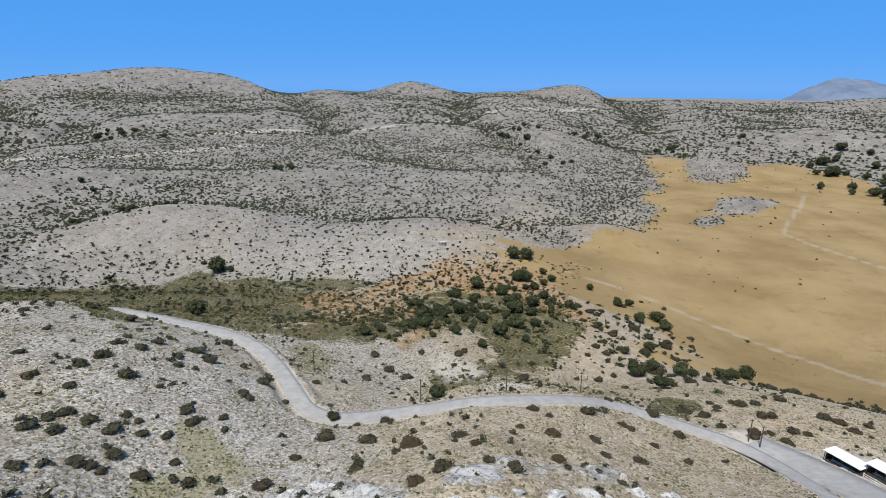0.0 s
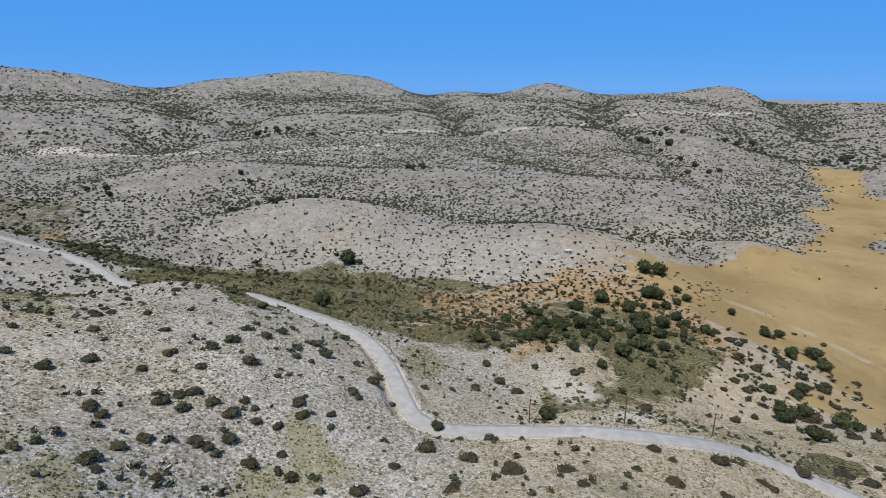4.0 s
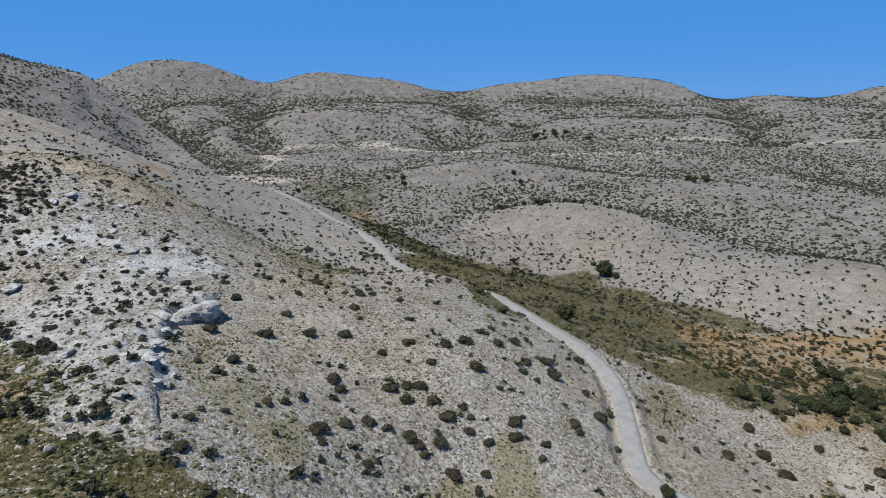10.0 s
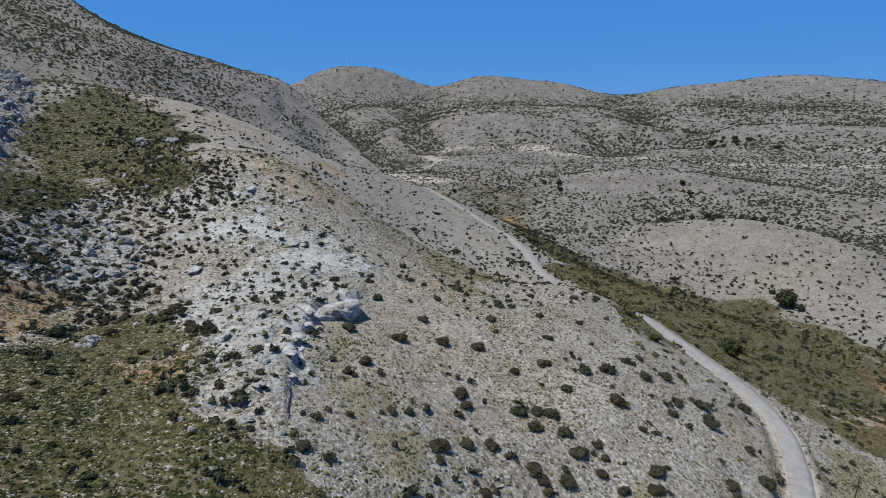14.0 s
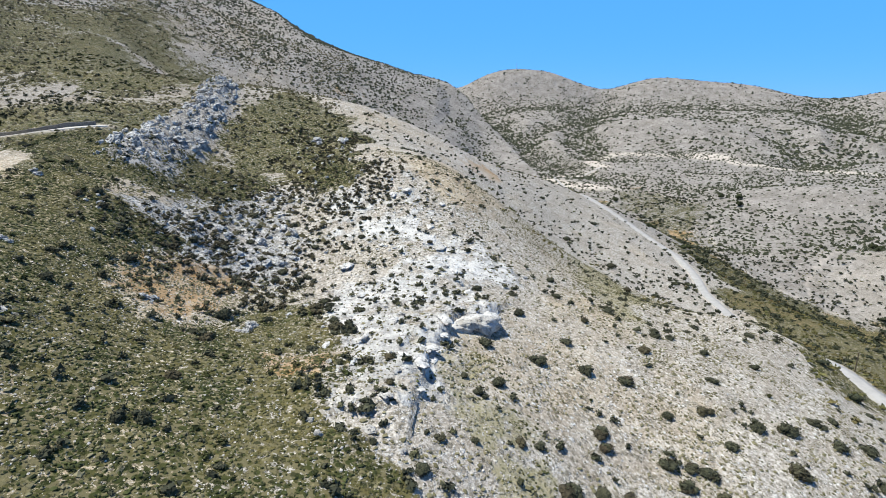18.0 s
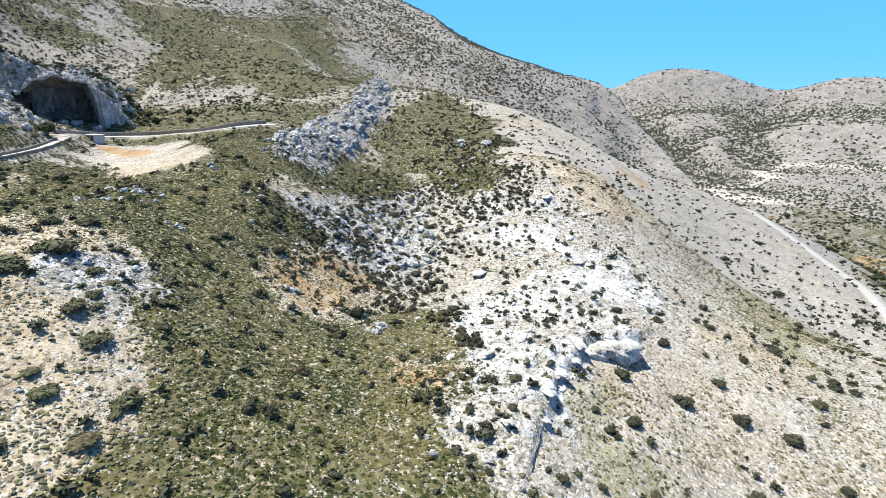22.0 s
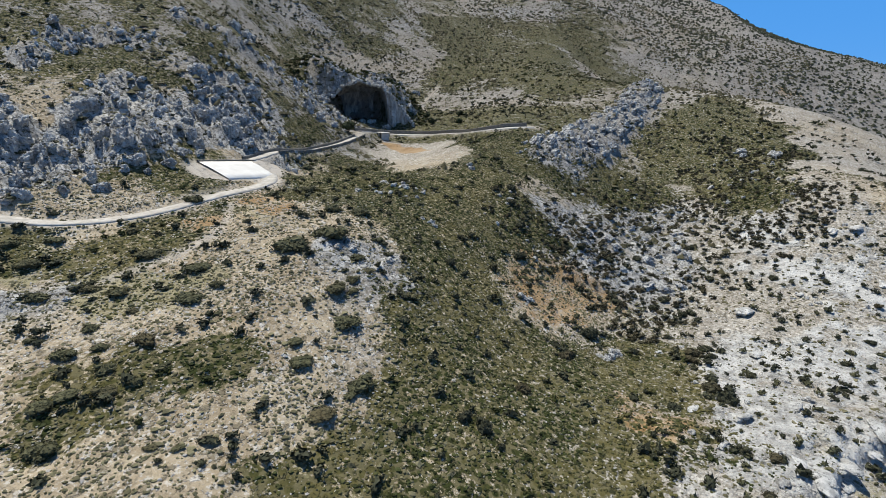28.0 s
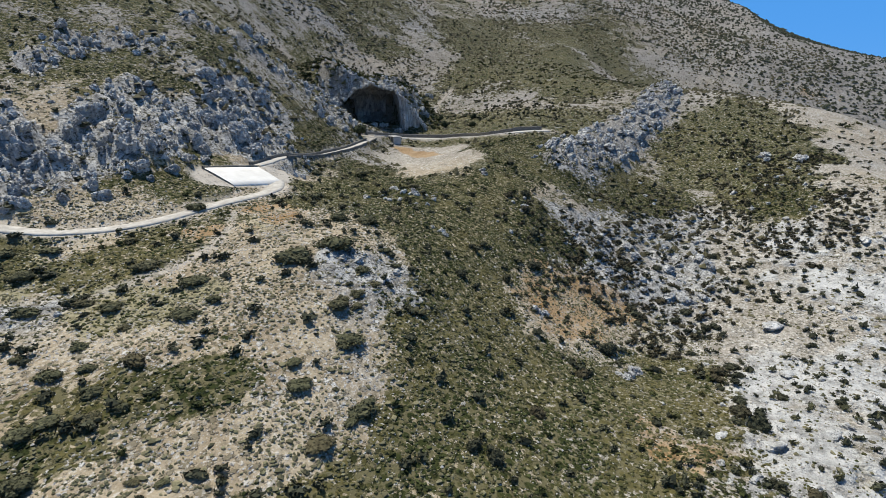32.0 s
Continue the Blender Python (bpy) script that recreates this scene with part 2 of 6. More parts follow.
relief(35, 16, -60, 40, -17.9, 7.3, -10.1, 0.7, -1.1, 0.9)
relief(62, 20, -30, 18, -8.5, 1.7, -7.5, -1.8, -4.7, -3.7, 12.6, -17.7, 14.3, -0.2, -3.8)
relief(100, 26, -36, 16, -13.2, 18.2, -17.0, 2.1, 1.6, 6.1, -7.1, 11.0, -21.9, 26.3, -21.2, 13.9, -9.4)
relief(150, 29, -36, 13, 13.7, -18.7, 4.8, 1.7, 2.5, 2.9, 6.9, -3.4, 5.2, 14.5, -20.6, 27.1, -27.8, 21.9, -6.0, -10.0, 12.9)
relief(240, 60, -36, 16, -27.5, 25.9, -19.2, -8.3, 10.3, 0.0, -10.3, 6.4, 5.6, 27.2, -40.5, 5.3, 34.4)
relief(370, 95, -36, 18, 8, -19, 49, -7, -30, 43, 22, 10, -28, 16, 17, 17)
relief(560, 150, -36, 22, -8, 25, -73, 104, -88, 75, 1, -1, -44, -45)
relief(900, 260, -36, 26, 4, -17, 55, -95, 58, 125, -155, 1, -71)
SKYLINE = []
relief(1900, 80, -48, 2.5, 1, 2, 5, 9, 9, 4, -0, -7, -19, -10, 19, -11, -27, 21, 28, 4, 3, 6, -3, 1, 22, 27, -7, -7, 24, -12, -7, 32, 24, 30, 35, 30, 25, 21, 23, 12, 5, 18, 32, 27, 29, 43, 37, 15, 24, 55, 44, 59, 44, -2, 54, 102, 73, 41, into=SKYLINE)
relief(1900, 85, 70, 4, 31, 34, 5, 43, 44, 69, 38, 40, 87, 76, 54, 35)


def noise2(x, y, seed=0):
    """Soft lattice noise from -1 to 1."""
    ix, iy = np.floor(x).astype(np.int64), np.floor(y).astype(np.int64)
    fx, fy = x - ix, y - iy
    fx, fy = fx * fx * fx * (fx * (fx * 6 - 15) + 10), fy * fy * fy * (fy * (fy * 6 - 15) + 10)

    def corner(a, b):
        h = (a * 374761393 + b * 668265263 + seed * 974711) & 0xFFFFFFFF
        h = ((h ^ (h >> 13)) * 1274126177) & 0xFFFFFFFF
        return ((h ^ (h >> 16)) & 0xFFFF) / 32767.5 - 1

    a = corner(ix, iy) * (1 - fx) + corner(ix + 1, iy) * fx
    b = corner(ix, iy + 1) * (1 - fx) + corner(ix + 1, iy + 1) * fx
    return a * (1 - fy) + b * fy


def fbm(x, y, size, octaves=4, seed=0):
    total, weight = 0, 1.0
    for k in range(octaves):
        total = total + weight * noise2(x / size + 7.3 * k, y / size - 3.1 * k, seed + k)
        size, weight = size / 2.03, weight * 0.5
    return total / 1.6


def bump(x, y, cx, cy, a, b, turn):
    """1 inside an ellipse in plan, falling softly to 0 at its rim."""
    c, s = math.cos(radians(turn)), math.sin(radians(turn))
    u, v = ((x - cx) * c + (y - cy) * s) / a, ((y - cy) * c - (x - cx) * s) / b
    return smooth(1.35, 0.6, np.hypot(u, v))


# plan outlines of the kinds of ground
MEADOW_FLOOR = [(-202, 203), (-233, 309), (-130, 324), (-77, 300), (-31, 292), (4, 278), (45, 279), (60, 232), (65, 201), (47, 180), (9.6, 131.8), (-3.9, 108.5), (-7.3, 120.3), (8.4, 140.4), (23, 176), (4, 167), (-22.0, 140.1), (-35.4, 128.4), (-46.0, 132.0), (-66.0, 126.4), (-80.5, 108.4), (-159, 170)]
MEADOW_UPPER = [(-589, 326), (-525, 382), (-455, 420), (-387, 348), (-283, 296), (-233, 316), (-161, 343), (-79, 293), (-40, 283), (-24, 197), (-42, 183), (-74, 189), (-99, 176), (-126, 178), (-157, 170), (-243, 217), (-452, 317)]
RIM_SCRUB = [(34, 317), (58, 292), (54, 219), (88, 244), (100, 216), (76, 153), (119, 195), (100, 135), (153, 162), (106, 110), (81.5, 119.1), (65, 136), (63, 175), (39, 189)]
HOLLOW = [(-98.4, -56.5), (-120.8, -60.7), (-111.2, -28.7), (-133.9, -17.6), (-124.7, -13.3), (-103.3, -9.0), (-82.7, -6.1), (-79.1, -3.0), (-72.9, 3.1), (-83.9, 11.0), (-91.0, 19.5), (-81.8, 20.4), (-72.0, 18.0), (-62.1, 21.9), (-59.5, 22.8), (-38.5, -2.6), (-43.8, -3.5), (-46.4, -5.2), (-50.0, -5.2), (-55.8, -8.8), (-62.7, -10.8), (-72.6, -13.7), (-75.3, -20.0), (-74.1, -30.5), (-86.7, -48.6)]
UPPER_GREEN = [(-177, -59), (-157, -32), (-138.6, -22.7), (-140.6, -11.8), (-182, -4), (-221, -1), (-226, 13), (-222, 43), (-164, 33), (-144.9, 27.4), (-159, 7), (-124.1, -12.8), (-93.5, -9.8), (-85.1, -15.9), (-110.0, -32.3)]
ROAD_GREEN = [(-42.7, -52.0), (-47.8, -49.7), (-60.9, -45.3), (-63.2, -39.3), (-53.3, -35.2), (-47.4, -31.4), (-46.2, -25.4), (-42.3, -23.8), (-43.9, -33.8), (-42.9, -39.7), (-39.3, -44.9)]
CLIFF_FOOT = [(-45.5, -58.1), (-51.3, -57.0), (-66.7, -56.4), (-71.5, -53.3), (-63.4, -44.0), (-57.0, -48.9), (-44.4, -55.9)]
SLOPE_GREEN = [(-28.7, -25.9), (-34.3, -23.8), (-38.0, -21.2), (-42.2, -16.9), (-39.3, -12.6), (-35.8, -12.5), (-32.8, -16.0), (-29.0, -18.0), (-25.9, -19.0)]
ROCK_SHRUB = [(-102.4, -8.7), (-121.1, -11.9), (-155, 0), (-151, 15), (-100.8, 19.0), (-92.7, 14.9), (-97.4, 8.8), (-106.1, 5.4), (-95.1, -0.5)]
UPPER_ROCK = [(-195, 20), (-214, 35), (-193, 41), (-161, 28)]
SPUR_WHITE = [(-137.9, 33.5), (-139.5, 47.3), (-125.4, 53.4), (-97.9, 50.4), (-77.8, 44.2), (-70.5, 34.0), (-58.8, 29.7), (-53.7, 27.2), (-45.9, 23.6), (-45.0, 20.6), (-57.8, 21.1), (-65.8, 23.9), (-75.7, 19.9), (-95.4, 20.0), (-103.9, 28.3), (-132.3, 23.9)]
SPUR_GRASS = [(-69.2, 33.8), (-74.9, 43.3), (-68.3, 42.8), (-61.1, 38.5), (-56.6, 39.6), (-51.9, 34.7), (-54.5, 30.1), (-58.0, 29.5)]
ORANGE_BANK = [(-93.9, -7.0), (-96.9, 0.6), (-99.4, 8.9), (-85.7, 6.2), (-74.0, 4.4), (-74.5, -0.0), (-82.0, -4.8)]
ORANGE_FOOT = [(-69.1, 13.0), (-61.5, 21.8), (-58.0, 19.9), (-61.2, 16.3), (-65.9, 12.7)]
TAN_CREST = [(-141.9, 47.7), (-200, 72), (-152, 68), (-127.8, 56.7), (-130.2, 50.8)]
PALE_CUT = [(-223, 84), (-261, 104), (-248, 109), (-220, 91)]
TAN_SLOPE = [(-65.1, -40.5), (-82.2, -45.7), (-69.8, -30.8), (-57.8, -26.7), (-50.9, -18.3), (-44.4, -14.5), (-40.4, -9.3), (-37.0, -4.1), (-28.5, -14.5), (-32.3, -15.1), (-37.6, -12.4), (-42.2, -15.9), (-45.7, -22.2), (-50.2, -30.2), (-57.2, -33.3)]
WHITE_SLOPE = [(-53.4, -19.0), (-63.5, -19.7), (-67.4, -17.2), (-58.1, -12.2), (-51.9, -13.0), (-48.7, -8.1), (-42.0, -5.1), (-43.3, -8.4), (-47.9, -13.0)]
ORANGE_VALLEY = [(-32, 296), (17, 334), (53, 339), (85, 330), (76, 231), (71, 169), (59, 177), (56, 215), (29, 261), (1, 267), (-22, 235), (-38.3, 138.9), (-53, 152), (-68, 265)]
PALE_TONGUE = [(98, 408), (120, 489), (174, 547), (190, 506), (150, 436), (114, 408)]
PALE_DOME = [(-259, 329), (-280, 388), (-283, 469), (-231, 493), (-148, 445), (-103, 382), (-39, 357), (12, 390), (67, 519), (114, 547), (110, 476), (45, 369), (-17, 320), (-84, 314), (-176, 338), (-218, 321)]
NEAR_HOLLOW = [(-68.1, -9.0), (-78.3, 3.3), (-77.3, 12.8), (-66.1, 17.4), (-61.8, 22.0), (-49.5, 21.0), (-44.2, 25.4), (-36, 28.2), (-30, 10), (-33.1, -2.5), (-42.7, -2.6), (-47.1, -6.6), (-58, -12)]
RED_STRIP = [(-514, 45), (-529, 72), (-537, 105), (-526, 125), (-512, 109), (-498, 69), (-498, 47)]
ROCK = [ROCK_SHRUB, UPPER_ROCK, SPUR_WHITE, (-160, 24, 22, 9, 172), (-11.5, 53, 14, 3.2, 145), (14, 57, 18, 3.0, 33), (-193, 27, 12, 6, 150), (-64, -13, 6, 4, 100), (-40, -34, 6, 3, 160), (-60, -17, 8, 5, 175), (-94, -29, 8, 5, 172)]
CLIFF = [(-62, -64, 16, 8, 175), (-85, -66, 13, 9, 150), (-97, -76, 8, 6, 120), (-50, -64, 10, 9, 0), (-84, -97, 12, 5, 170), (-118, -100, 14, 6, 160), (-150, -97, 14, 6, 125), (-200, -104, 18, 7, 160), (-92, -74, 19, 8, 36), (-71, -73, 9, 6, 42), (-61.6, -60, 7, 5, 20), (-54, -68, 13, 5, 62), (-69, -94, 6, 4, 63), (-144, -90, 12, 6, 32)]
GREEN = [HOLLOW, NEAR_HOLLOW, UPPER_GREEN, ROAD_GREEN, CLIFF_FOOT, SLOPE_GREEN, (-215, 12, 40, 14, 172), (-190, 9, 25, 15, 168), (-186, -80, 28, 9, 0), (-110, -70, 22, 4, 30), (-196, -84, 22, 7, 10), (-80, -84, 12, 3, 160), (-105, -90, 8, 5, 60), (-135, -112, 20, 7, 20), (-77, -37, 9, 5, 42), (-300, -70, 90, 22, 20), (-330, -30, 100, 14, 8), (-47, 18, 6, 4, 172)]
GRASS = [SPUR_GRASS, (-33, 54, 10, 5, 60), (-50, 37, 5.5, 3, 127), (-34, 64, 8, 4.5, 112), (-31, 60, 7.5, 4, 54), (-44, -44, 9, 5, 82), (-45, -28, 7, 4, 75), (-34, 121, 14, 6, 86), (-109, -69, 30, 4, 14), (-120, 90, 40, 10, 150)]
MEADOW = [MEADOW_FLOOR, MEADOW_UPPER, (25, 178, 28, 10, 71), (58, 122, 15, 6, 53), (3, 124, 16, 7, 75)]
SOIL = [ORANGE_BANK, ORANGE_FOOT, ORANGE_VALLEY, (-148, -66, 16, 4, 55), (-230, 92, 16, 8, 150), (-10, 160, 22, 8, 70), (-69, -35, 8, 4, 47), RED_STRIP, (-20, 215, 40, 14, 80), (-60, -38, 6, 3, 130)]


HILLOCKS = [(-224, 420, 52, 32, 14), (-395, 510, 75, 40, 22), (-208, 585, 85, 40, 12), (137, 428, 28, 22, 14), (-759, 870, 75, 55, 25), (-552, 1009, 150, 65, 15), (187, 931, 90, 55, 18), (681, 927, 110, 80, 34), (-845, 714, 85, 55, 16), (-953, 658, 100, 60, 26), (-46, 999, 80, 50, 9), (559, 1118, 120, 70, 12), (397, 800, 50, 35, 18), (325, 565, 40, 22, 8)]


def rim(x, y, outline):
    """Distance inside (+) or outside (-) of a closed plan outline."""
    inside, near = np.zeros(np.shape(x), bool), np.full(np.shape(x), 1e9)
    for (ax, ay), (bx, by) in zip(outline, outline[1:] + outline[:1]):
        cross = (ay > y) != (by > y)
        inside ^= cross & (x < ax + (y - ay) * (bx - ax) / (by - ay + 1e-9))
        u = np.clip(((x - ax) * (bx - ax) + (y - ay) * (by - ay)) / ((bx - ax) ** 2 + (by - ay) ** 2), 0, 1)
        near = np.minimum(near, np.hypot(x - ax - u * (bx - ax), y - ay - u * (by - ay)))
    return np.where(inside, near, -near)


def enclosed(x, y, outline):
    """1 inside an outline, with a soft rim that is wider far off."""
    lo, hi = np.min(outline, 0), np.max(outline, 0)
    z = np.zeros(np.shape(x))
    k = (x > lo[0] - 20) & (x < hi[0] + 20) & (y > lo[1] - 20) & (y < hi[1] + 20)
    w = 2.6 + 0.035 * np.hypot(x[k] - CX, y[k] - CY)
    z[k] = smooth(-w, w, rim(x[k], y[k], outline) + 1.5 * w * fbm(x[k], y[k], 24, 4, 95))
    return z


def zone(x, y, patches):
    """The union of some patches, with ragged rims."""
    x, y = x + 5.5 * fbm(x, y, 19, 3, 91) + 2.6 * fbm(x, y, 5, 3, 92), y + 5.5 * fbm(x, y, 19, 3, 93) + 2.6 * fbm(x, y, 5, 3, 94)
    z = 0 * x
    for p in patches:
        z = np.maximum(z, enclosed(x, y, p) if isinstance(p, list) else bump(x, y, *p))
    return z


PLAIN = [(36, 343), (93, 393), (154, 434), (189, 507), (221, 566), (274, 688), (346, 903), (424, 888), (525, 811), (560, 762), (540, 643), (640, 560), (640, 300), (330, 140), (200, 135), (148, 160), (107, 172), (91, 187), (98, 230), (79, 240), (70, 290), (57, 308)]
ISLANDS = [PALE_TONGUE, (397, 783, 80, 42, 58), (323, 560, 55, 22, 30), (256, 504, 26, 12, 42)]


def plain_zone(x, y):
    """The dry grass plain, with its rocky islands left out."""
    d = rim(x, y, PLAIN) + 14 * noise2(x / 40, y / 40, 5) + 9 * noise2(x / 14, y / 14, 6) + 4 * noise2(x / 5, y / 5, 7)
    return smooth(-14, 14, d) * (1 - zone(x, y, ISLANDS))


FIN = [(-141, -18), (-160, -17), (-180, -16), (-204, -13), (-222, -12), (-246, -13)]


def fin_ridge(x, y):
    """The long rock fin: 1 on its crest."""
    near = np.full(np.shape(x), 1e9)
    for (ax, ay), (bx, by) in zip(FIN, FIN[1:]):
        u = np.clip(((x - ax) * (bx - ax) + (y - ay) * (by - ay)) / ((bx - ax) ** 2 + (by - ay) ** 2), 0, 1)
        near = np.minimum(near, np.hypot(x - ax - u * (bx - ax), y - ay - u * (by - ay)))
    return smooth(10, 1.5, near + 3.0 * fbm(x, y, 9, 3, 65))


SCARP = [(-81, 46.5), (-78.3, 44.2), (-75.4, 38.3), (-72.7, 36.3), (-69, 34.1), (-65.9, 32.5), (-62.6, 30.9), (-59.3, 29.7), (-56, 28.6)]


def scarp(x, y):
    """How high the white spine stands over the slope beside it, and 1 on its broken edge."""
    near, side = np.full(np.shape(x), 1e9), np.zeros(np.shape(x))
    for (ax, ay), (bx, by) in zip(SCARP, SCARP[1:]):
        u = np.clip(((x - ax) * (bx - ax) + (y - ay) * (by - ay)) / ((bx - ax) ** 2 + (by - ay) ** 2), 0, 1)
        d = np.hypot(x - ax - u * (bx - ax), y - ay - u * (by - ay))
        s = ((by - ay) * (x - ax) - (bx - ax) * (y - ay)) / math.hypot(bx - ax, by - ay)
        side = np.where(d < near, s, side)
        near = np.minimum(near, d)
    edge = np.sign(side) * near + 0.9 * fbm(x, y, 3, 3, 68)
    high = smooth(-0.5, 0.6, edge) * smooth(9, 1.0, near)
    return high * (1.0 + 0.9 * np.abs(fbm(x, y, 4, 3, 69))), smooth(3.0, 0.8, np.abs(edge - 0.5)) * np.clip(0.75 + 0.6 * fbm(x, y, 5, 3, 70), 0, 1)


FOLDS = [[(-1212, 1405), (-913, 1149), (-668, 817), (-604, 694)], [(-437, 1586), (-319, 1324), (-221, 1135), (-207, 1007)], [(37, 1758), (47, 1302), (90, 952), (121, 838), (124, 751)], [(630, 1885), (471, 1283), (481, 1199)], [(-1595, 966), (-1395, 788), (-968, 523), (-778, 471)], [(-1201, 1412), (-784, 1017), (-631, 800)], [(-1806, 517), (-1224, 461), (-809, 387), (-666, 374)], [(-255, 550), (-284, 492), (-314, 426)], [(-99, 791), (-8, 715), (69, 697), (117, 703)], [(-902, 901), (-695, 785), (-601, 792), (-649, 990)], [(-1570, 936), (-1207, 609), (-989, 419)], [(-1191, 1407), (-822, 1005), (-669, 900)]]


def along(x, y, lines):
    """Distance from the nearest of some plan lines."""
    near = np.full(np.shape(x), 1e9)
    for line in lines:
        for (ax, ay), (bx, by) in zip(line, line[1:]):
            u = np.clip(((x - ax) * (bx - ax) + (y - ay) * (by - ay)) / ((bx - ax) ** 2 + (by - ay) ** 2), 0, 1)
            near = np.minimum(near, np.hypot(x - ax - u * (bx - ax), y - ay - u * (by - ay)))
    return near


def fold(x, y):
    """Deep in the folds of the far hills 1, on their backs 0."""
    r = np.hypot(x - CX, y - CY)
    w = 14 + 0.028 * r
    return np.exp(-((along(x, y, FOLDS) + 0.5 * w * noise2(x / 55, y / 55, 22)) / w) ** 2)


CREST = [(52, -0.25), (60, -0.178), (64, -0.147), (67.8, -0.085), (71, -0.035), (73.5, 0.018), (76, 0.031), (78.2, 0.042), (80.9, 0.054), (83.5, 0.066), (86.6, 0.0855), (89, 0.103), (91, 0.128), (92.8, 0.155), (98, 0.2), (112, 0.3), (140, 0.3)]


def far_hills(x, y, r):
    """The bowl of bare hills beyond the valley, up to their skyline."""
    b = bearing(x, y)
    bowl = profile(r, [(0, 4), (400, 8), (520, 20), (640, 27), (820, 36), (1000, 50), (1250, 68), (1600, 92), (1850, 100), (2200, 92), (3000, 80), (4800, 50)])
    plain = profile(r, [(0, 5), (800, 5), (1000, 14), (1500, 50), (2000, 88), (2600, 70), (3400, 55), (4800, 40)])
    z = bowl + (plain - bowl) * smooth(-8, -20, b)
    for cx, cy, s, h in SKYLINE:
        z = z + h * np.exp(-((x - cx) ** 2 + (y - cy) ** 2) / (2 * s * s))
    return z


def land(x, y):
    """Height of the ground before roads are cut into it."""
    x, y = np.asarray(x, float), np.asarray(y, float)
    z = base_height(x, y)
    for cx, cy, s, h in RELIEF:
        z = z + h * np.exp(-((x - cx) ** 2 + (y - cy) ** 2) / (2 * s * s))
    r = np.hypot(x - CX, y - CY)
    plain = plain_zone(x, y)
    far = smooth(330, 900, r) * (1 - plain)
    z = z + (far_hills(x, y, r) - z) * smooth(400, 540, r) * smooth(76, 66, bearing(x, y) - 6 * smooth(1000, 1300, r))
    # the straight crest of the great slope
    b = bearing(x, y)
    crest, away = 0, 0
    for k in np.linspace(-1.6, 1.6, 7):
        crest = crest + np.interp(b + k, *zip(*CREST)) / 7
        away = away + np.interp(b + 2 * k, [52, 60, 64, 67.8, 71, 75], [260, 340, 430, 560, 680, 860]) / 7
    side = 129.5 + away * crest - np.where(r < away, 0.16 * (away - r), 0.3 * (r - away)) - 95 * smooth(79, 100, b)
    shaped = np.maximum(z + (np.minimum(z, 129.5 + r * crest) - z) * smooth(69, 74.5, b) * smooth(1300, 1050, r * smooth(82, 76, b)), side)
    z = z + (shaped - z) * smooth(52, 59, b) * smooth(112, 98, b) * smooth(270, 400, r)
    z = z + far * (5 * fbm(x, y, 150, 3, 31) + 2) - fold(x, y) * (3 + 17 * smooth(450, 1200, r)) * smooth(2100, 1700, r)
    # domes of the middle distance and the folds behind them
    for cx, cy, wide, deep, h in HILLOCKS:
        d = math.hypot(cx - CX, cy - CY)
        ex, ey = (cx - CX) / d, (cy - CY) / d
        u, v = ((x - cx) * ex + (y - cy) * ey) / deep, ((y - cy) * ex - (x - cx) * ey) / wide
        z = z + h * np.exp(-(u * u + v * v) / 2)
    near = (1 - 0.85 * plain) * (1 - 0.5 * smooth(300, 700, r))
    z = z + near * (0.75 * fbm(x, y, 22, 4, 41) + 0.2 * fbm(x, y, 3.1, 2, 51))
    rock = zone(x, y, ROCK)
    crag = np.abs(fbm(x, y, 7, 4, 61))
    z = z + rock * (1.7 * crag - 0.3) * (1 - 0.65 * zone(x, y, [SPUR_WHITE]))
    cliff = zone(x, y, CLIFF)
    z = z + cliff * (5.0 * np.abs(fbm(x, y, 11, 4, 63)) + 2.4 * np.abs(fbm(x, y, 3.2, 3, 64)) - 1.6)
    z = z + scarp(x, y)[0]
    fin = fin_ridge(x, y)
    z = z + fin * (1.2 + 2.4 * np.abs(fbm(x, y, 12, 4, 66)) + 2.2 * np.abs(fbm(x, y, 3.5, 3, 67)))
    return z

# ---- roads ----
ROADS = []


def route(points, width, bank, step=1.5, tilt=0.0):
    """A smooth line through plan points; its bed is cut level into the land."""
    p = np.array(points, float)
    seg = np.r_[0, np.cumsum(np.hypot(*np.diff(p, axis=0).T))]
    n = max(int(seg[-1] / step), 4)
    s = np.linspace(0, seg[-1], n)
    line = np.stack([np.interp(s, seg, p[:, 0]), np.interp(s, seg, p[:, 1])], 1)
    k = np.hanning(max(int(9.0 / step) * 2 + 1, 5))
    half = len(k) // 2
    k = k / k.sum()
    for c in (0, 1):
        a = np.r_[2 * line[0, c] - line[half:0:-1, c], line[:, c], 2 * line[-1, c] - line[-2:-half - 2:-1, c]]
        line[:, c] = np.convolve(a, k, "valid")
    z = land(line[:, 0], line[:, 1])
    k2 = np.hanning(21)
    z = np.convolve(np.pad(z, 10, mode="edge"), k2 / k2.sum(), "valid")
    d = np.gradient(line, axis=0)
    d /= np.hypot(*d.T)[:, None]
    road = dict(line=line, z=z, width=width, bank=bank, side=np.stack([-d[:, 1], d[:, 0]], 1), tilt=tilt)
    ROADS.append(road)
    return road


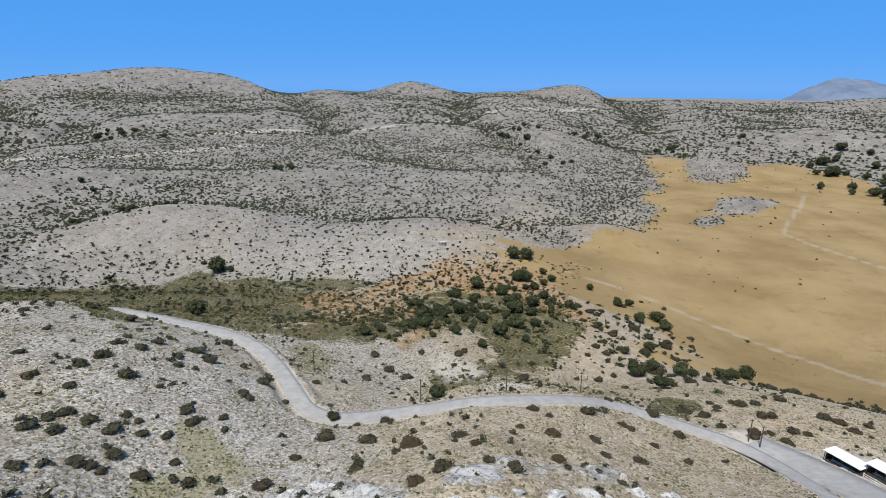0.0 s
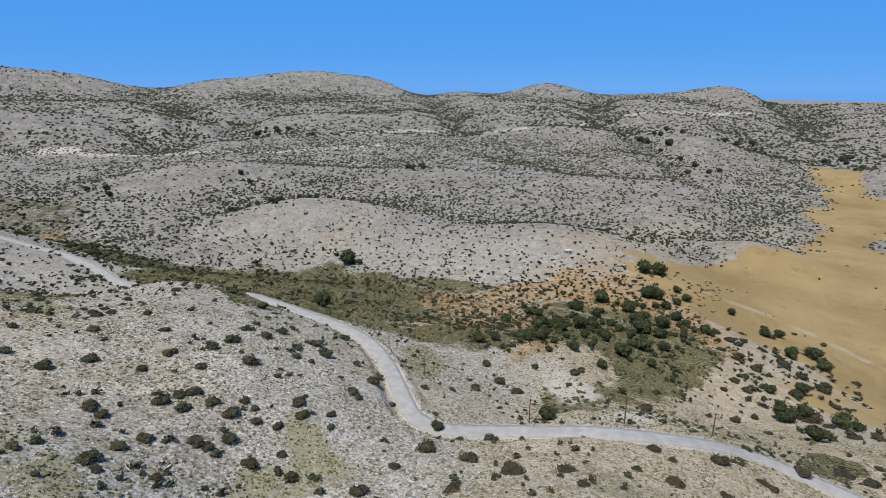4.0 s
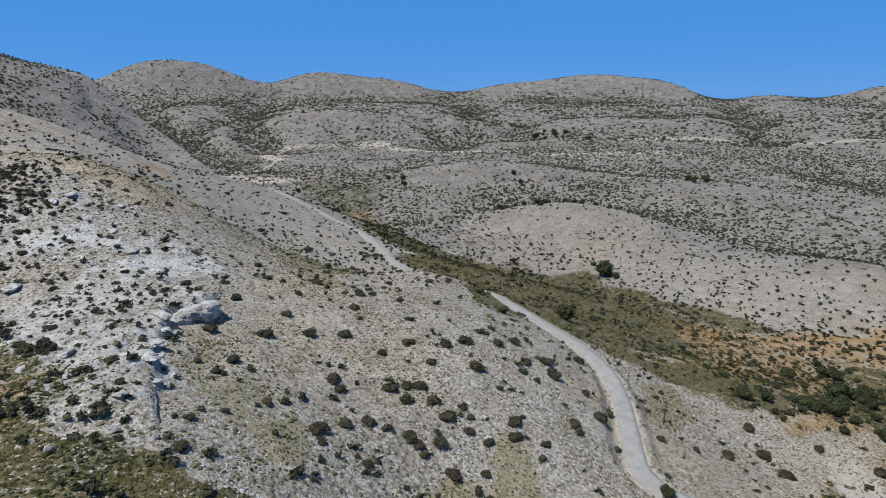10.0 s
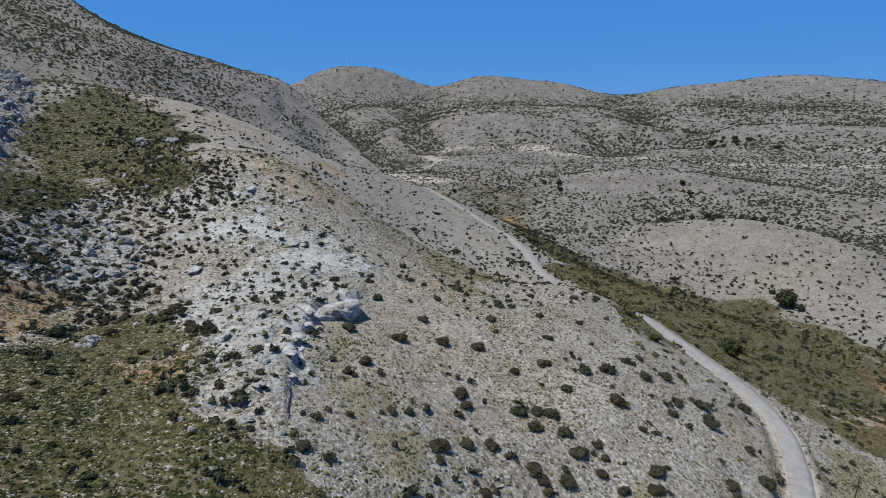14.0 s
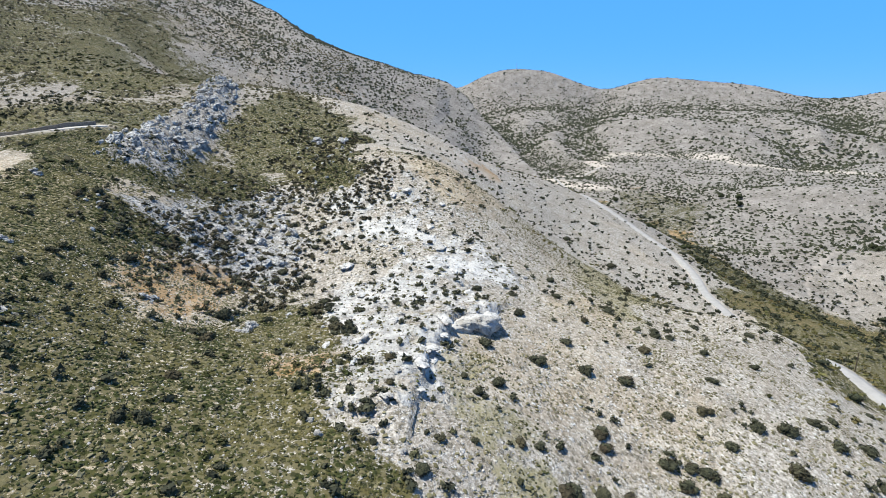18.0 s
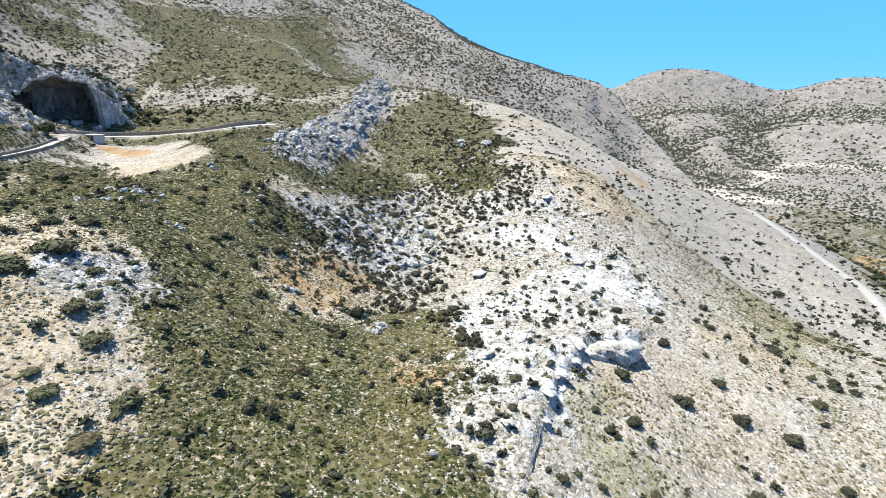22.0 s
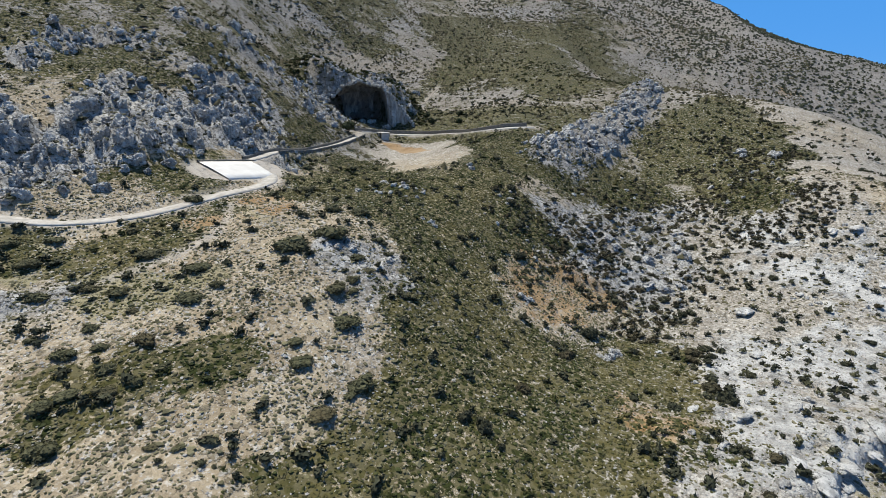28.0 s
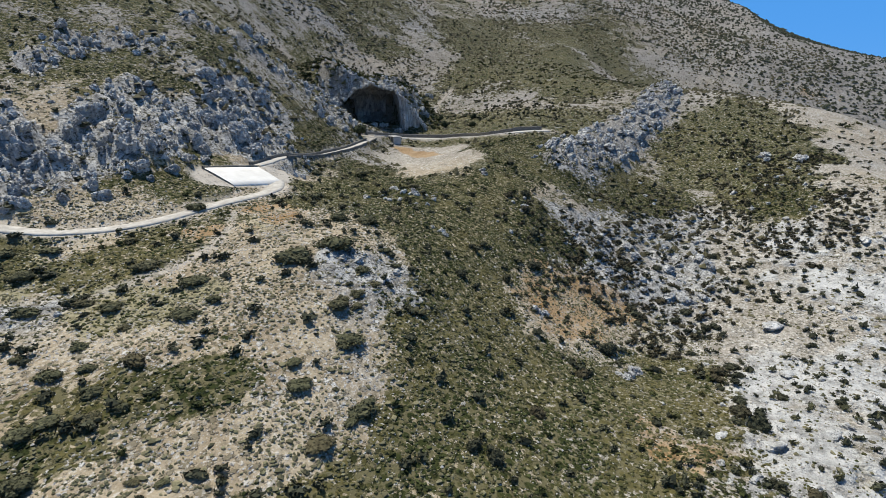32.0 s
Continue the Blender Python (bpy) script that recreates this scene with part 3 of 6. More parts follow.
MAIN = route([(61, 62), (63, 70), (64.8, 76), (66.4, 82.5), (66.7, 89), (65.4, 94.2), (62.2, 99.3), (56.4, 102.7), (51, 105), (40.5, 105.7), (30, 101), (24.7, 98.2), (13.1, 94), (2.5, 92.6), (-8.3, 91.5), (-16.4, 88), (-22, 85.8), (-26.3, 88.6), (-31, 97), (-37.6, 108.5), (-45, 118), (-54, 123), (-66, 125), (-80, 128), (-97, 134), (-112, 141), (-135, 148), (-170, 164), (-198, 181), (-219, 189), (-241, 190), (-260, 188), (-282, 186), (-305, 187), (-380, 215), (-450, 245), (-528, 284), (-572, 310), (-627, 322), (-662, 338), (-676, 362), (-672, 391), (-690, 424)], 3.6, 3.4)
CAVE_ROAD = route([(-36, -66), (-44, -55), (-47.3, -50), (-52, -46.8), (-58, -45), (-65, -44.6), (-70.5, -44.3), (-77, -46.6), (-82, -49), (-83, -52)], 2.6, 2.0, 1.0)
PARKING = route([(-73, -53.6), (-77, -54), (-83.5, -53.4)], 6.6, 1.5, 1.0, 0.36)
WALL_ROAD = route([(-84, -57.4), (-86, -57.9), (-92, -59.2), (-104, -61.5), (-120, -66.7), (-136, -74), (-149, -79.7)], 2.2, 1.4, 1.0)
TERRACE = route([(-149, -82), (-159, -83), (-168, -76), (-166, -61), (-157, -47), (-156, -38), (-163, -31)], 5.0, 2.5, 1.0)
STEPS = route([(-190, -92), (-207, -96), (-219, -99), (-244, -104)], 1.2, 1.0, 1.0)
FORECOURT = route([(66.2, 98.5), (70.2, 92.5), (73.4, 86.5), (74.4, 80), (73, 70)], 9.5, 4.0, 1.5)


def ground_height(x, y):
    z = land(x, y)
    for road in ROADS:
        line, zz = road["line"], road["z"]
        lo, hi = line.min(0) - 14, line.max(0) + 14
        pick = np.flatnonzero((x > lo[0]) & (x < hi[0]) & (y > lo[1]) & (y < hi[1]))
        for part_ in np.array_split(pick, max(1, len(pick) // 4000)):
            if len(part_) == 0:
                continue
            d2 = (x[part_, None] - line[None, :, 0]) ** 2 + (y[part_, None] - line[None, :, 1]) ** 2
            k = d2.argmin(1)
            d = np.sqrt(d2[np.arange(len(part_)), k])
            w = smooth(road["width"] / 2 + road["bank"], road["width"] / 2 + 0.5, d)
            across = (x[part_] - line[k, 0]) * road["side"][k, 0] + (y[part_] - line[k, 1]) * road["side"][k, 1]
            z[part_] = z[part_] * (1 - w) + (zz[k] + road["tilt"] * across - 0.14) * w
    u, s = cave_axes(x, y)
    inside = smooth(13.6, 12.2, np.abs(u) + 0.012 * s * s) * smooth(-1.0, 2.0, s) * smooth(27, 24, s)
    return z * (1 - inside) + np.minimum(z, CAVE[2] + 0.05 * s) * inside


def surface(x, y):
    """Height at one place."""
    return float(ground_height(np.array([float(x)]), np.array([float(y)]))[0])


def link(name, mesh, material, parent=None, label=""):
    ob = new(name, mesh)
    if material is not None and not mesh.materials:
        mesh.materials.append(material)
    if parent is not None:
        ob.parent = parent
    return tagged(ob, label)


def fast_mesh(name, verts, faces, shade=True):
    """A mesh from arrays; all faces have the same number of corners."""
    verts, faces = np.asarray(verts, np.float32), np.asarray(faces, np.int32)
    me = bpy.data.meshes.new(name)
    n, k = faces.shape
    me.vertices.add(len(verts))
    me.vertices.foreach_set("co", verts.ravel())
    me.loops.add(n * k)
    me.loops.foreach_set("vertex_index", faces.ravel())
    me.polygons.add(n)
    me.polygons.foreach_set("loop_start", np.arange(n, dtype=np.int32) * k)
    me.polygons.foreach_set("use_smooth", np.full(n, shade))
    me.update(calc_edges=True)
    me.validate()
    return me


SPINE = [SPUR_WHITE, (-11.5, 53, 14, 3.2, 145), (14, 57, 18, 3.0, 33)]
DOMES = [PALE_DOME, PALE_TONGUE]
BARE = [PALE_CUT, (-699, 600, 40, 30, 60), (-678, 375, 26, 16, 80), (80, 88, 12, 6, 120), (-600, 320, 60, 18, 40), (20, 118, 20, 6, 60), (4, 133, 14, 5, 90)]


FAN = (-136, -54, 26, 13, 47)


def flank_green(x, y):
    """Scrub on the great slope over the hollow."""
    b, r = bearing(x, y), np.hypot(x - CX, y - CY)
    b = b + 6 * fbm(x, y, 70, 4, 90)
    belt = (0.45 + 0.55 * smooth(95, 102, b)) * smooth(82, 92, b) * smooth(121, 114, b) * smooth(760, 330, r)
    stony = (0.56 + 0.12 * smooth(118, 126, b)) * smooth(110, 118, b) * (1 - 0.6 * zone(x, y, CLIFF))
    return np.maximum(belt * np.clip(0.82 + 0.9 * fbm(x, y, 45, 4, 81), 0.15, 0.98), stony * np.clip(0.8 + 0.9 * fbm(x, y, 25, 4, 82), 0, 1)) * smooth(80, 125, r)


HILL_TRACKS = [(13, 0.9, [(-408, 917), (-279, 985), (-101, 1006), (-11, 1094), (107, 1334), (280, 1384), (432, 1549)]), (13, 0.9, [(-690, 424), (-733, 431), (-797, 499), (-730, 554), (-699, 615), (-638, 600), (-555, 649), (-468, 711), (-357, 759), (-312, 811), (-281, 832)]), (1.6, 0.6, [(-412, 376), (-384, 351), (-321, 312), (-274, 291), (-251, 305), (-206, 325)])]
TRAILS = HILL_TRACKS + [(0.9, 0.7, [(-64, -40), (-59.5, -35.5), (-55.5, -33), (-51.3, -32.6), (-46, -34), (-38, -36)]), (2.0, 0.4, [(77, 320), (122, 296), (155, 261), (175, 223), (180, 187)]), (2.2, 0.35, [(456, 664), (365, 541), (322, 490), (303, 460), (307, 420), (320, 366), (380, 300)]), (1.5, 0.4, [(-150, 335), (-120, 300), (-60, 270), (-10, 262), (30, 235)]), (1.5, 0.4, [(-230, 300), (-270, 330), (-300, 380), (-310, 420)])]


def trails(x, y):
    """Trodden paths and wheel tracks."""
    v = 0 * x
    for w, much, pts in TRAILS:
        for (ax, ay), (bx, by) in zip(pts, pts[1:]):
            u = np.clip(((x - ax) * (bx - ax) + (y - ay) * (by - ay)) / ((bx - ax) ** 2 + (by - ay) ** 2), 0, 1)
            d = np.hypot(x - ax - u * (bx - ax), y - ay - u * (by - ay)) + 0.4 * w * noise2(x / 6, y / 6, 19)
            v = np.maximum(v, much * smooth(w * 1.2, w * 0.3, d))
    return v


def near_road(x, y):
    """The trampled verge of the roads."""
    v = 0 * x
    for road in ROADS:
        line = road["line"]
        lo, hi = line.min(0) - 8, line.max(0) + 8
        pick = np.flatnonzero((x > lo[0]) & (x < hi[0]) & (y > lo[1]) & (y < hi[1]))
        for k in np.array_split(pick, max(1, len(pick) // 4000)):
            if len(k):
                d = np.sqrt(((x[k, None] - line[None, :, 0]) ** 2 + (y[k, None] - line[None, :, 1]) ** 2).min(1))
                v[k] = np.maximum(v[k], smooth(road["width"] / 2 + 1.3 + 0.9 * noise2(x[k] / 5, y[k] / 5, 9), road["width"] / 2 - 0.2, d))
    return v


HOLLOWS = []


def moist(x, y):
    """From -1 on the backs of the hills to 1 in their hollows."""
    rings, turns, wet = HOLLOWS
    i = np.clip(np.searchsorted(rings, np.hypot(x - CX, y - CY)), 0, len(rings) - 1)
    j = np.clip(((bearing(x, y) + 52) / 0.3).astype(int), 0, turns - 1)
    return wet[i, j]


def blur(z, n, axis):
    w = np.hanning(2 * n + 3)[1:-1]
    pad = [(n, n) if k == axis else (0, 0) for k in (0, 1)]
    return np.apply_along_axis(np.convolve, axis, np.pad(z, pad, mode="edge"), w / w.sum(), "valid")


def build_ground():
    b = np.radians(np.r_[np.arange(-52, 172, 0.3), np.arange(172, 308, 4)])
    r = np.r_[0.01, 2.5, 5, 7, np.geomspace(9, 4700, 470)]
    rr, bb = np.meshgrid(r, b, indexing="ij")
    x, y = CX - rr * np.sin(bb), CY + rr * np.cos(bb)
    x, y = x.ravel(), y.ravel()
    z = ground_height(x, y)
    n, m = len(r), len(b)
    i, j = np.meshgrid(np.arange(n - 1), np.arange(m), indexing="ij")
    j2 = (j + 1) % m
    faces = np.stack([i * m + j, (i + 1) * m + j, (i + 1) * m + j2, i * m + j2], -1).reshape(-1, 4)
    me = fast_mesh("ground", np.stack([x, y, z], 1), faces)
    h = z.reshape(n, m)[:, :740]
    wet = blur(blur(h, 9, 0), 24, 1) - blur(blur(h, 1, 0), 4, 1)
    HOLLOWS.extend([r, 740, np.clip(wet / (0.004 * r[:, None] + 0.4), -1, 1)])
    r, b = np.hypot(x - CX, y - CY), bearing(x, y)
    far = smooth(350, 800, r)
    layers = {
        "rock": np.maximum(zone(x, y, ROCK) * np.clip(0.78 + 0.5 * fbm(x, y, 9, 4, 85), 0.3, 1.1), zone(x, y, CLIFF)) * 0.67 + 0.6 * fin_ridge(x, y) + 0.18 * far + smooth(84, 110, b) * smooth(60, 120, r) * np.clip(0.3 + 0.5 * fbm(x, y, 30, 4, 84), 0, 0.55),
        "soil": 0.22 * zone(x, y, [FAN]) + zone(x, y, SOIL) * 0.5 + 0.55 * zone(x, y, MEADOW) * np.clip(0.2 + fbm(x, y, 32, 3, 83) * 2, 0, 1),
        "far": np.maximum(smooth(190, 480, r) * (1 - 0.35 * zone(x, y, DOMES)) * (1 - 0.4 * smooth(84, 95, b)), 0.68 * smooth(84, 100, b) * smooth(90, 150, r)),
        "grass": np.maximum(zone(x, y, GRASS) * 0.57, zone(x, y, [TAN_SLOPE]) * np.clip(0.25 + 0.5 * fbm(x, y, 12, 3, 89), 0, 0.5)),
        "green": np.maximum(np.maximum(zone(x, y, GREEN), zone(x, y, MEADOW) * (0.86 - 0.36 * smooth(330, 420, r))), np.maximum(flank_green(x, y), 0.22 * far * fold(x, y))),
        "plain": plain_zone(x, y),
        "bare": np.maximum(np.maximum(zone(x, y, BARE), near_road(x, y)), np.maximum(trails(x, y), 0.1 * zone(x, y, [FAN]))),
    }
    layers["green"] = layers["green"] * (1 - zone(x, y, [FAN])) * (1 - fin_ridge(x, y))
    layers["rock"] = layers["rock"] * (1 - 0.7 * zone(x, y, [FAN]))
    layers["far"] = layers["far"] * (1 - zone(x, y, [FAN]))
    layers["green"] = layers["green"] * (1 - 0.55 * zone(x, y, SOIL))
    layers["dry"] = np.maximum(0.6 * smooth(95, 62, r), 0.9 * zone(x, y, [MEADOW_FLOOR]))
    broken = scarp(x, y)[1]
    layers["rock"] = np.maximum(layers["rock"], 0.8 * broken)
    layers["green"] = layers["green"] * (1 - 0.8 * broken)
    layers["pale"] = np.maximum(zone(x, y, SPINE) * np.clip(0.7 + 0.8 * fbm(x, y, 7, 4, 87), 0, 1), broken)
    layers["tan"] = np.clip(np.maximum(0.5 * smooth(84, 100, b) * (1 - 0.8 * smooth(90, 140, r)), 0.6 * smooth(8, -10, b)) + 0.1 + 0.45 * zone(x, y, [TAN_SLOPE, TAN_CREST]) - 0.5 * zone(x, y, [WHITE_SLOPE]) + 0.35 * fbm(x, y, 34, 3, 86) - 0.6 * zone(x, y, ROCK), 0, 1)
    for key, v in layers.items():
        me.attributes.new(key, "FLOAT", "POINT").data.foreach_set("value", v.astype(np.float32))
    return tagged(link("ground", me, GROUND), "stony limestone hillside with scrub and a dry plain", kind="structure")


ground = build_ground()


def ribbon(name, road, material, label, lift=0.03, kind="structure"):
    line, z, w = road["line"], road["z"], road["width"] / 2
    side = road["side"]
    cross = [(-1.0, -0.35), (-1.0, 0.0), (-0.5, 0.05), (0, 0.07), (0.5, 0.05), (1.0, 0.0), (1.0, -0.35)]
    ragged = 0.12 * noise2(np.arange(len(z)) * 0.7, 0 * z, 3)
    rows = [np.c_[line + side * (u * w + np.sign(u) * ragged)[:, None] if abs(u) == 1 else line + side * u * w, z + lift + h + road["tilt"] * u * w] for u, h in cross]
    v = np.stack(rows, 1)
    n, m = v.shape[:2]
    i, j = np.meshgrid(np.arange(n - 1), np.arange(m - 1), indexing="ij")
    f = np.stack([i * m + j, (i + 1) * m + j, (i + 1) * m + j + 1, i * m + j + 1], -1).reshape(-1, 4)
    return tagged(link(name, fast_mesh(name, v.reshape(-1, 3), f), material), label, kind=kind)


ribbon("road", MAIN, ASPHALT, "sun-bleached grey asphalt road winding down the hillside")
ribbon("pavement", FORECOURT, ASPHALT, "wide pale asphalt forecourt in front of the sheds", 0.1)
ribbon("road", CAVE_ROAD, GRAVEL, "pale gravel road climbing to the parking place")
ribbon("road", WALL_ROAD, GRAVEL, "narrow pale road leading to the cave")
ribbon("pavement", PARKING, CONCRETE, "bright pale concrete parking place", 0.08)
ribbon("pavement", TERRACE, GRAVEL, "pale terrace in front of the cave")
ribbon("path", STEPS, EARTH, "pale stepped path climbing beside the cave")


# ---- plants ----


def leaf_material(name, dark, light, brown=(0.10, 0.075, 0.04), dry=None):
    m = Mat(name, 0.8, 0.2)
    c = m.mix(m.island(), dark, light)
    c = m.mix(m.math("MULTIPLY", m.ramp(m.random(), 0.55, 1.0), 0.55), c, brown)
    c = m.mix(m.math("MULTIPLY", m.ramp(m.noise(0.5, 3), 0.45, 0.7), 0.5), c, dark)
    if dry is not None:
        c = m.mix(m.ramp(m.noise(11, 6, 0.65), 0.46, 0.62), c, dry)
    return m.done(c)


LEAF_OAK = leaf_material("kermes_oak_leaf", (0.026, 0.028, 0.017), (0.076, 0.078, 0.046))
LEAF_TREE = leaf_material("tree_leaf", (0.022, 0.028, 0.012), (0.068, 0.078, 0.032), (0.03, 0.035, 0.015))
LEAF_SCRUB = leaf_material("scrub_leaf", (0.017, 0.0225, 0.0065), (0.068, 0.078, 0.023), (0.085, 0.073, 0.03), (0.105, 0.095, 0.035))
LEAF_RUST = leaf_material("rusty_scrub", (0.045, 0.032, 0.015), (0.13, 0.085, 0.035), (0.15, 0.075, 0.03))
LEAF_FAR = leaf_material("distant_shrub_leaf", (0.020, 0.024, 0.013), (0.055, 0.06, 0.032), (0.05, 0.045, 0.025))
LEAF_BROWN = leaf_material("brownish_shrub_leaf", (0.026, 0.023, 0.014), (0.072, 0.061, 0.037), (0.07, 0.05, 0.028))
LEAF_OLIVE = leaf_material("olive_shrub_leaf", (0.042, 0.045, 0.024), (0.125, 0.12, 0.062))
LEAF_CUSHION = leaf_material("cushion_plant", (0.078, 0.074, 0.038), (0.235, 0.215, 0.125), (0.17, 0.135, 0.08))
LEAF_VALLEY = leaf_material("valley_scrub_leaf", (0.055, 0.056, 0.018), (0.15, 0.142, 0.05), (0.14, 0.09, 0.035), (0.155, 0.125, 0.05))
WOOD = mottled("grey_wood", (0.07, 0.055, 0.04), (0.15, 0.12, 0.09), 0.1, 0.9, 0.01)


def sphere_points(n):
    k = np.arange(n) + 0.5
    phi, th = np.arccos(1 - 2 * k / n), math.pi * (1 + 5 ** 0.5) * k
    return np.stack([np.cos(th) * np.sin(phi), np.sin(th) * np.sin(phi), np.cos(phi)], 1)


def ball(rings, segs):
    """Directions and triangles of a coarse ball."""
    v, f = [(0, 0, 1)], []
    for i in range(1, rings):
        a = math.pi * i / rings
        v += [(math.sin(a) * math.cos(2 * math.pi * (j + i % 2 / 2) / segs), math.sin(a) * math.sin(2 * math.pi * (j + i % 2 / 2) / segs), math.cos(a)) for j in range(segs)]
    v.append((0, 0, -1))
    last = len(v) - 1
    for j in range(segs):
        k = (j + 1) % segs
        f.append((0, 1 + j, 1 + k))
        for i in range(rings - 2):
            a, b = 1 + i * segs, 1 + (i + 1) * segs
            f += [(a + j, b + j, b + k), (a + j, b + k, a + k)]
        f.append((last, 1 + (rings - 2) * segs + k, 1 + (rings - 2) * segs + j))
    return np.array(v), np.array(f)


def plant_shape(rng, lobes, leaves, height, core=(4, 7), leaf=0.16, spread=0.62):
    """Vertices and triangles of a bush about 1 across: dark inner lumps under a skin of small leaf sprays."""
    vs, fs, n = [], [], 0
    bv, bf = ball(*core)
    cs = []
    for i in range(lobes):
        a, d = rng.uniform(0, 6.283), spread * math.sqrt(rng.uniform(0, 1)) * 0.5
        r = rng.uniform(0.19, 0.31)
        cs.append((d * math.cos(a) * rng.uniform(0.8, 1.15), d * math.sin(a), height * rng.uniform(0.25, 0.62), r))
    for x, y, z, r in cs:
        v = bv * r * (0.86 + 0.14 * rng.standard_normal((len(bv), 1)))
        v[:, 2] *= height * 1.15
        vs.append(v + (x, y, z))
        fs.append(bf + n)
        n += len(v)
        k = leaves // lobes
        d = sphere_points(k) + 0.25 * rng.standard_normal((k, 3))
        d /= np.linalg.norm(d, axis=1)[:, None]
        d = d[d[:, 2] > -0.45]
        p = d * r * rng.uniform(0.86, 1.22, (len(d), 1))
        p[:, 2] *= height * 1.15
        p += (x, y, z)
        t1 = np.cross(d, rng.standard_normal(d.shape))
        t1 /= np.linalg.norm(t1, axis=1)[:, None]
        t2 = np.cross(d, t1) + 0.6 * d * rng.standard_normal((len(d), 1))
        s = leaf * r / 0.25 * rng.uniform(0.5, 1.2, (len(d), 1))
        tri = np.stack([p + t1 * s * 0.6, p - t1 * s * 0.6 + d * s * 0.2, p + t2 * s], 1)
        vs.append(tri.reshape(-1, 3))
        fs.append(np.arange(len(d) * 3).reshape(-1, 3) + n)
        n += len(d) * 3
    v = np.concatenate(vs)
    v[:, 2] = np.maximum(v[:, 2], -0.06)
    return v, np.concatenate(fs)


def stems_shape(rng, count, height, thick):
    """A few bent tapering stems from the foot."""
    vs, fs, n = [], [], 0
    for i in range(count):
        a, lean = 6.283 * i / count + rng.uniform(-0.4, 0.4), rng.uniform(0.1, 0.35)
        for k in range(4):
            u = k / 3
            c = (lean * u * math.cos(a), lean * u * math.sin(a), -0.12 + (height + 0.12) * u)
            r = thick * (1 - 0.7 * u)
            vs += [(c[0] + r * math.cos(b), c[1] + r * math.sin(b), c[2]) for b in (0, 1.257, 2.513, 3.77, 5.027)]
            if k:
                for j in range(5):
                    m = (j + 1) % 5
                    fs += [(n + (k - 1) * 5 + j, n + (k - 1) * 5 + m, n + k * 5 + m), (n + (k - 1) * 5 + j, n + k * 5 + m, n + k * 5 + j)]
        n += 20
    return np.array(vs), np.array(fs)


rng = np.random.default_rng(11)
SHRUB_MESH = [fast_mesh("shrub", *plant_shape(rng, 9 + i % 4, 1100, 0.62 + 0.05 * (i % 3), leaf=0.085), shade=False) for i in range(9)]
TREE_MESH = [fast_mesh("crown", *plant_shape(rng, 11 + i % 3, 1100, 0.95, leaf=0.09), shade=False) for i in range(6)]
STEM_MESH = [fast_mesh("stems", *stems_shape(rng, 5, 0.4, 0.02), shade=True) for i in range(3)]
TRUNK_MESH = [fast_mesh("trunk", *stems_shape(rng, 3, 0.6, 0.035), shade=True) for i in range(3)]
OLIVE_MESH = [me.copy() for me in SHRUB_MESH]
BROWN_MESH = [me.copy() for me in SHRUB_MESH]
for me in BROWN_MESH:
    me.materials.append(LEAF_BROWN)
for me in OLIVE_MESH:
    me.materials.append(LEAF_OLIVE)
for me in SHRUB_MESH:
    me.materials.append(LEAF_OAK)
for me in TREE_MESH:
    me.materials.append(LEAF_TREE)
for me in STEM_MESH + TRUNK_MESH:
    me.materials.append(WOOD)


def plant_shrubs(places, label, group, tall=0.75, meshes=SHRUB_MESH):
    xs, ys = np.array([p[0] for p in places], float), np.array([p[1] for p in places], float)
    for x, y, z, (_, _, size) in zip(xs, ys, ground_height(xs, ys), places):
        ob = new("shrub", meshes[rng.integers(len(meshes))])
        size = size * 0.86
        ob.matrix_world = Matrix.LocRotScale((x, y, z - 0.14 * size * tall), Euler((0, 0, rng.uniform(0, 6.28))), (size, size * rng.uniform(0.75, 1), size * tall * rng.uniform(0.8, 1.15)))
        tagged(ob, label, "shrub", group)
        stems = new("stems", STEM_MESH[rng.integers(3)])
        stems.parent = ob


def plant_trees(places, label, group):
    xs, ys = np.array([p[0] for p in places], float), np.array([p[1] for p in places], float)
    for x, y, z, (_, _, size) in zip(xs, ys, ground_height(xs, ys), places):
        tree = new("tree")
        tree.matrix_world = Matrix.LocRotScale((x, y, z), Euler((0, 0, rng.uniform(0, 6.28))), (size * 0.92, size * rng.uniform(0.78, 0.96), size * rng.uniform(0.72, 0.88)))
        tagged(tree, label, "tree", group)
        crown = new("crown", TREE_MESH[rng.integers(6)])
        trunk = new("trunk", TRUNK_MESH[rng.integers(3)])
        crown.parent = trunk.parent = tree
        crown.location = (0, 0, 0.08)


SHRUBS_SPUR = [(-69.8, 48.9, 3.1), (-76.4, 56.8, 2.7), (-69.2, 56.4, 2.6), (-68.1, 62.3, 2.7), (-82.6, 51.2, 2.6), (-71.5, 41.8, 2.5), (-62.6, 40.4, 2), (-59.4, 37.5, 1.4), (-58.1, 52.8, 2.1), (-55.7, 52, 1.9), (-56.2, 71.3, 2.2), (-52, 78.5, 2.8), (-61.8, 65.2, 2), (-62.3, 72.4, 2.1), (-77.3, 84.1, 2.3), (-69.5, 78.8, 2.1), (-84.3, 78.7, 2.1), (-82.2, 80.4, 2.6), (-53.3, 39.8, 2.1), (-53.5, 42.3, 1.7), (-49.4, 47.9, 2.4), (-48.9, 43.8, 3.4), (-48.9, 51.5, 2.5), (-53.4, 62.8, 2.5), (-52.7, 64.9, 2.2), (-49, 64.4, 2.5), (-45.8, 64.1, 2.7), (-50.6, 60.8, 1.9), (-42.6, 58.8, 2.7), (-44.6, 55.1, 2.5)]
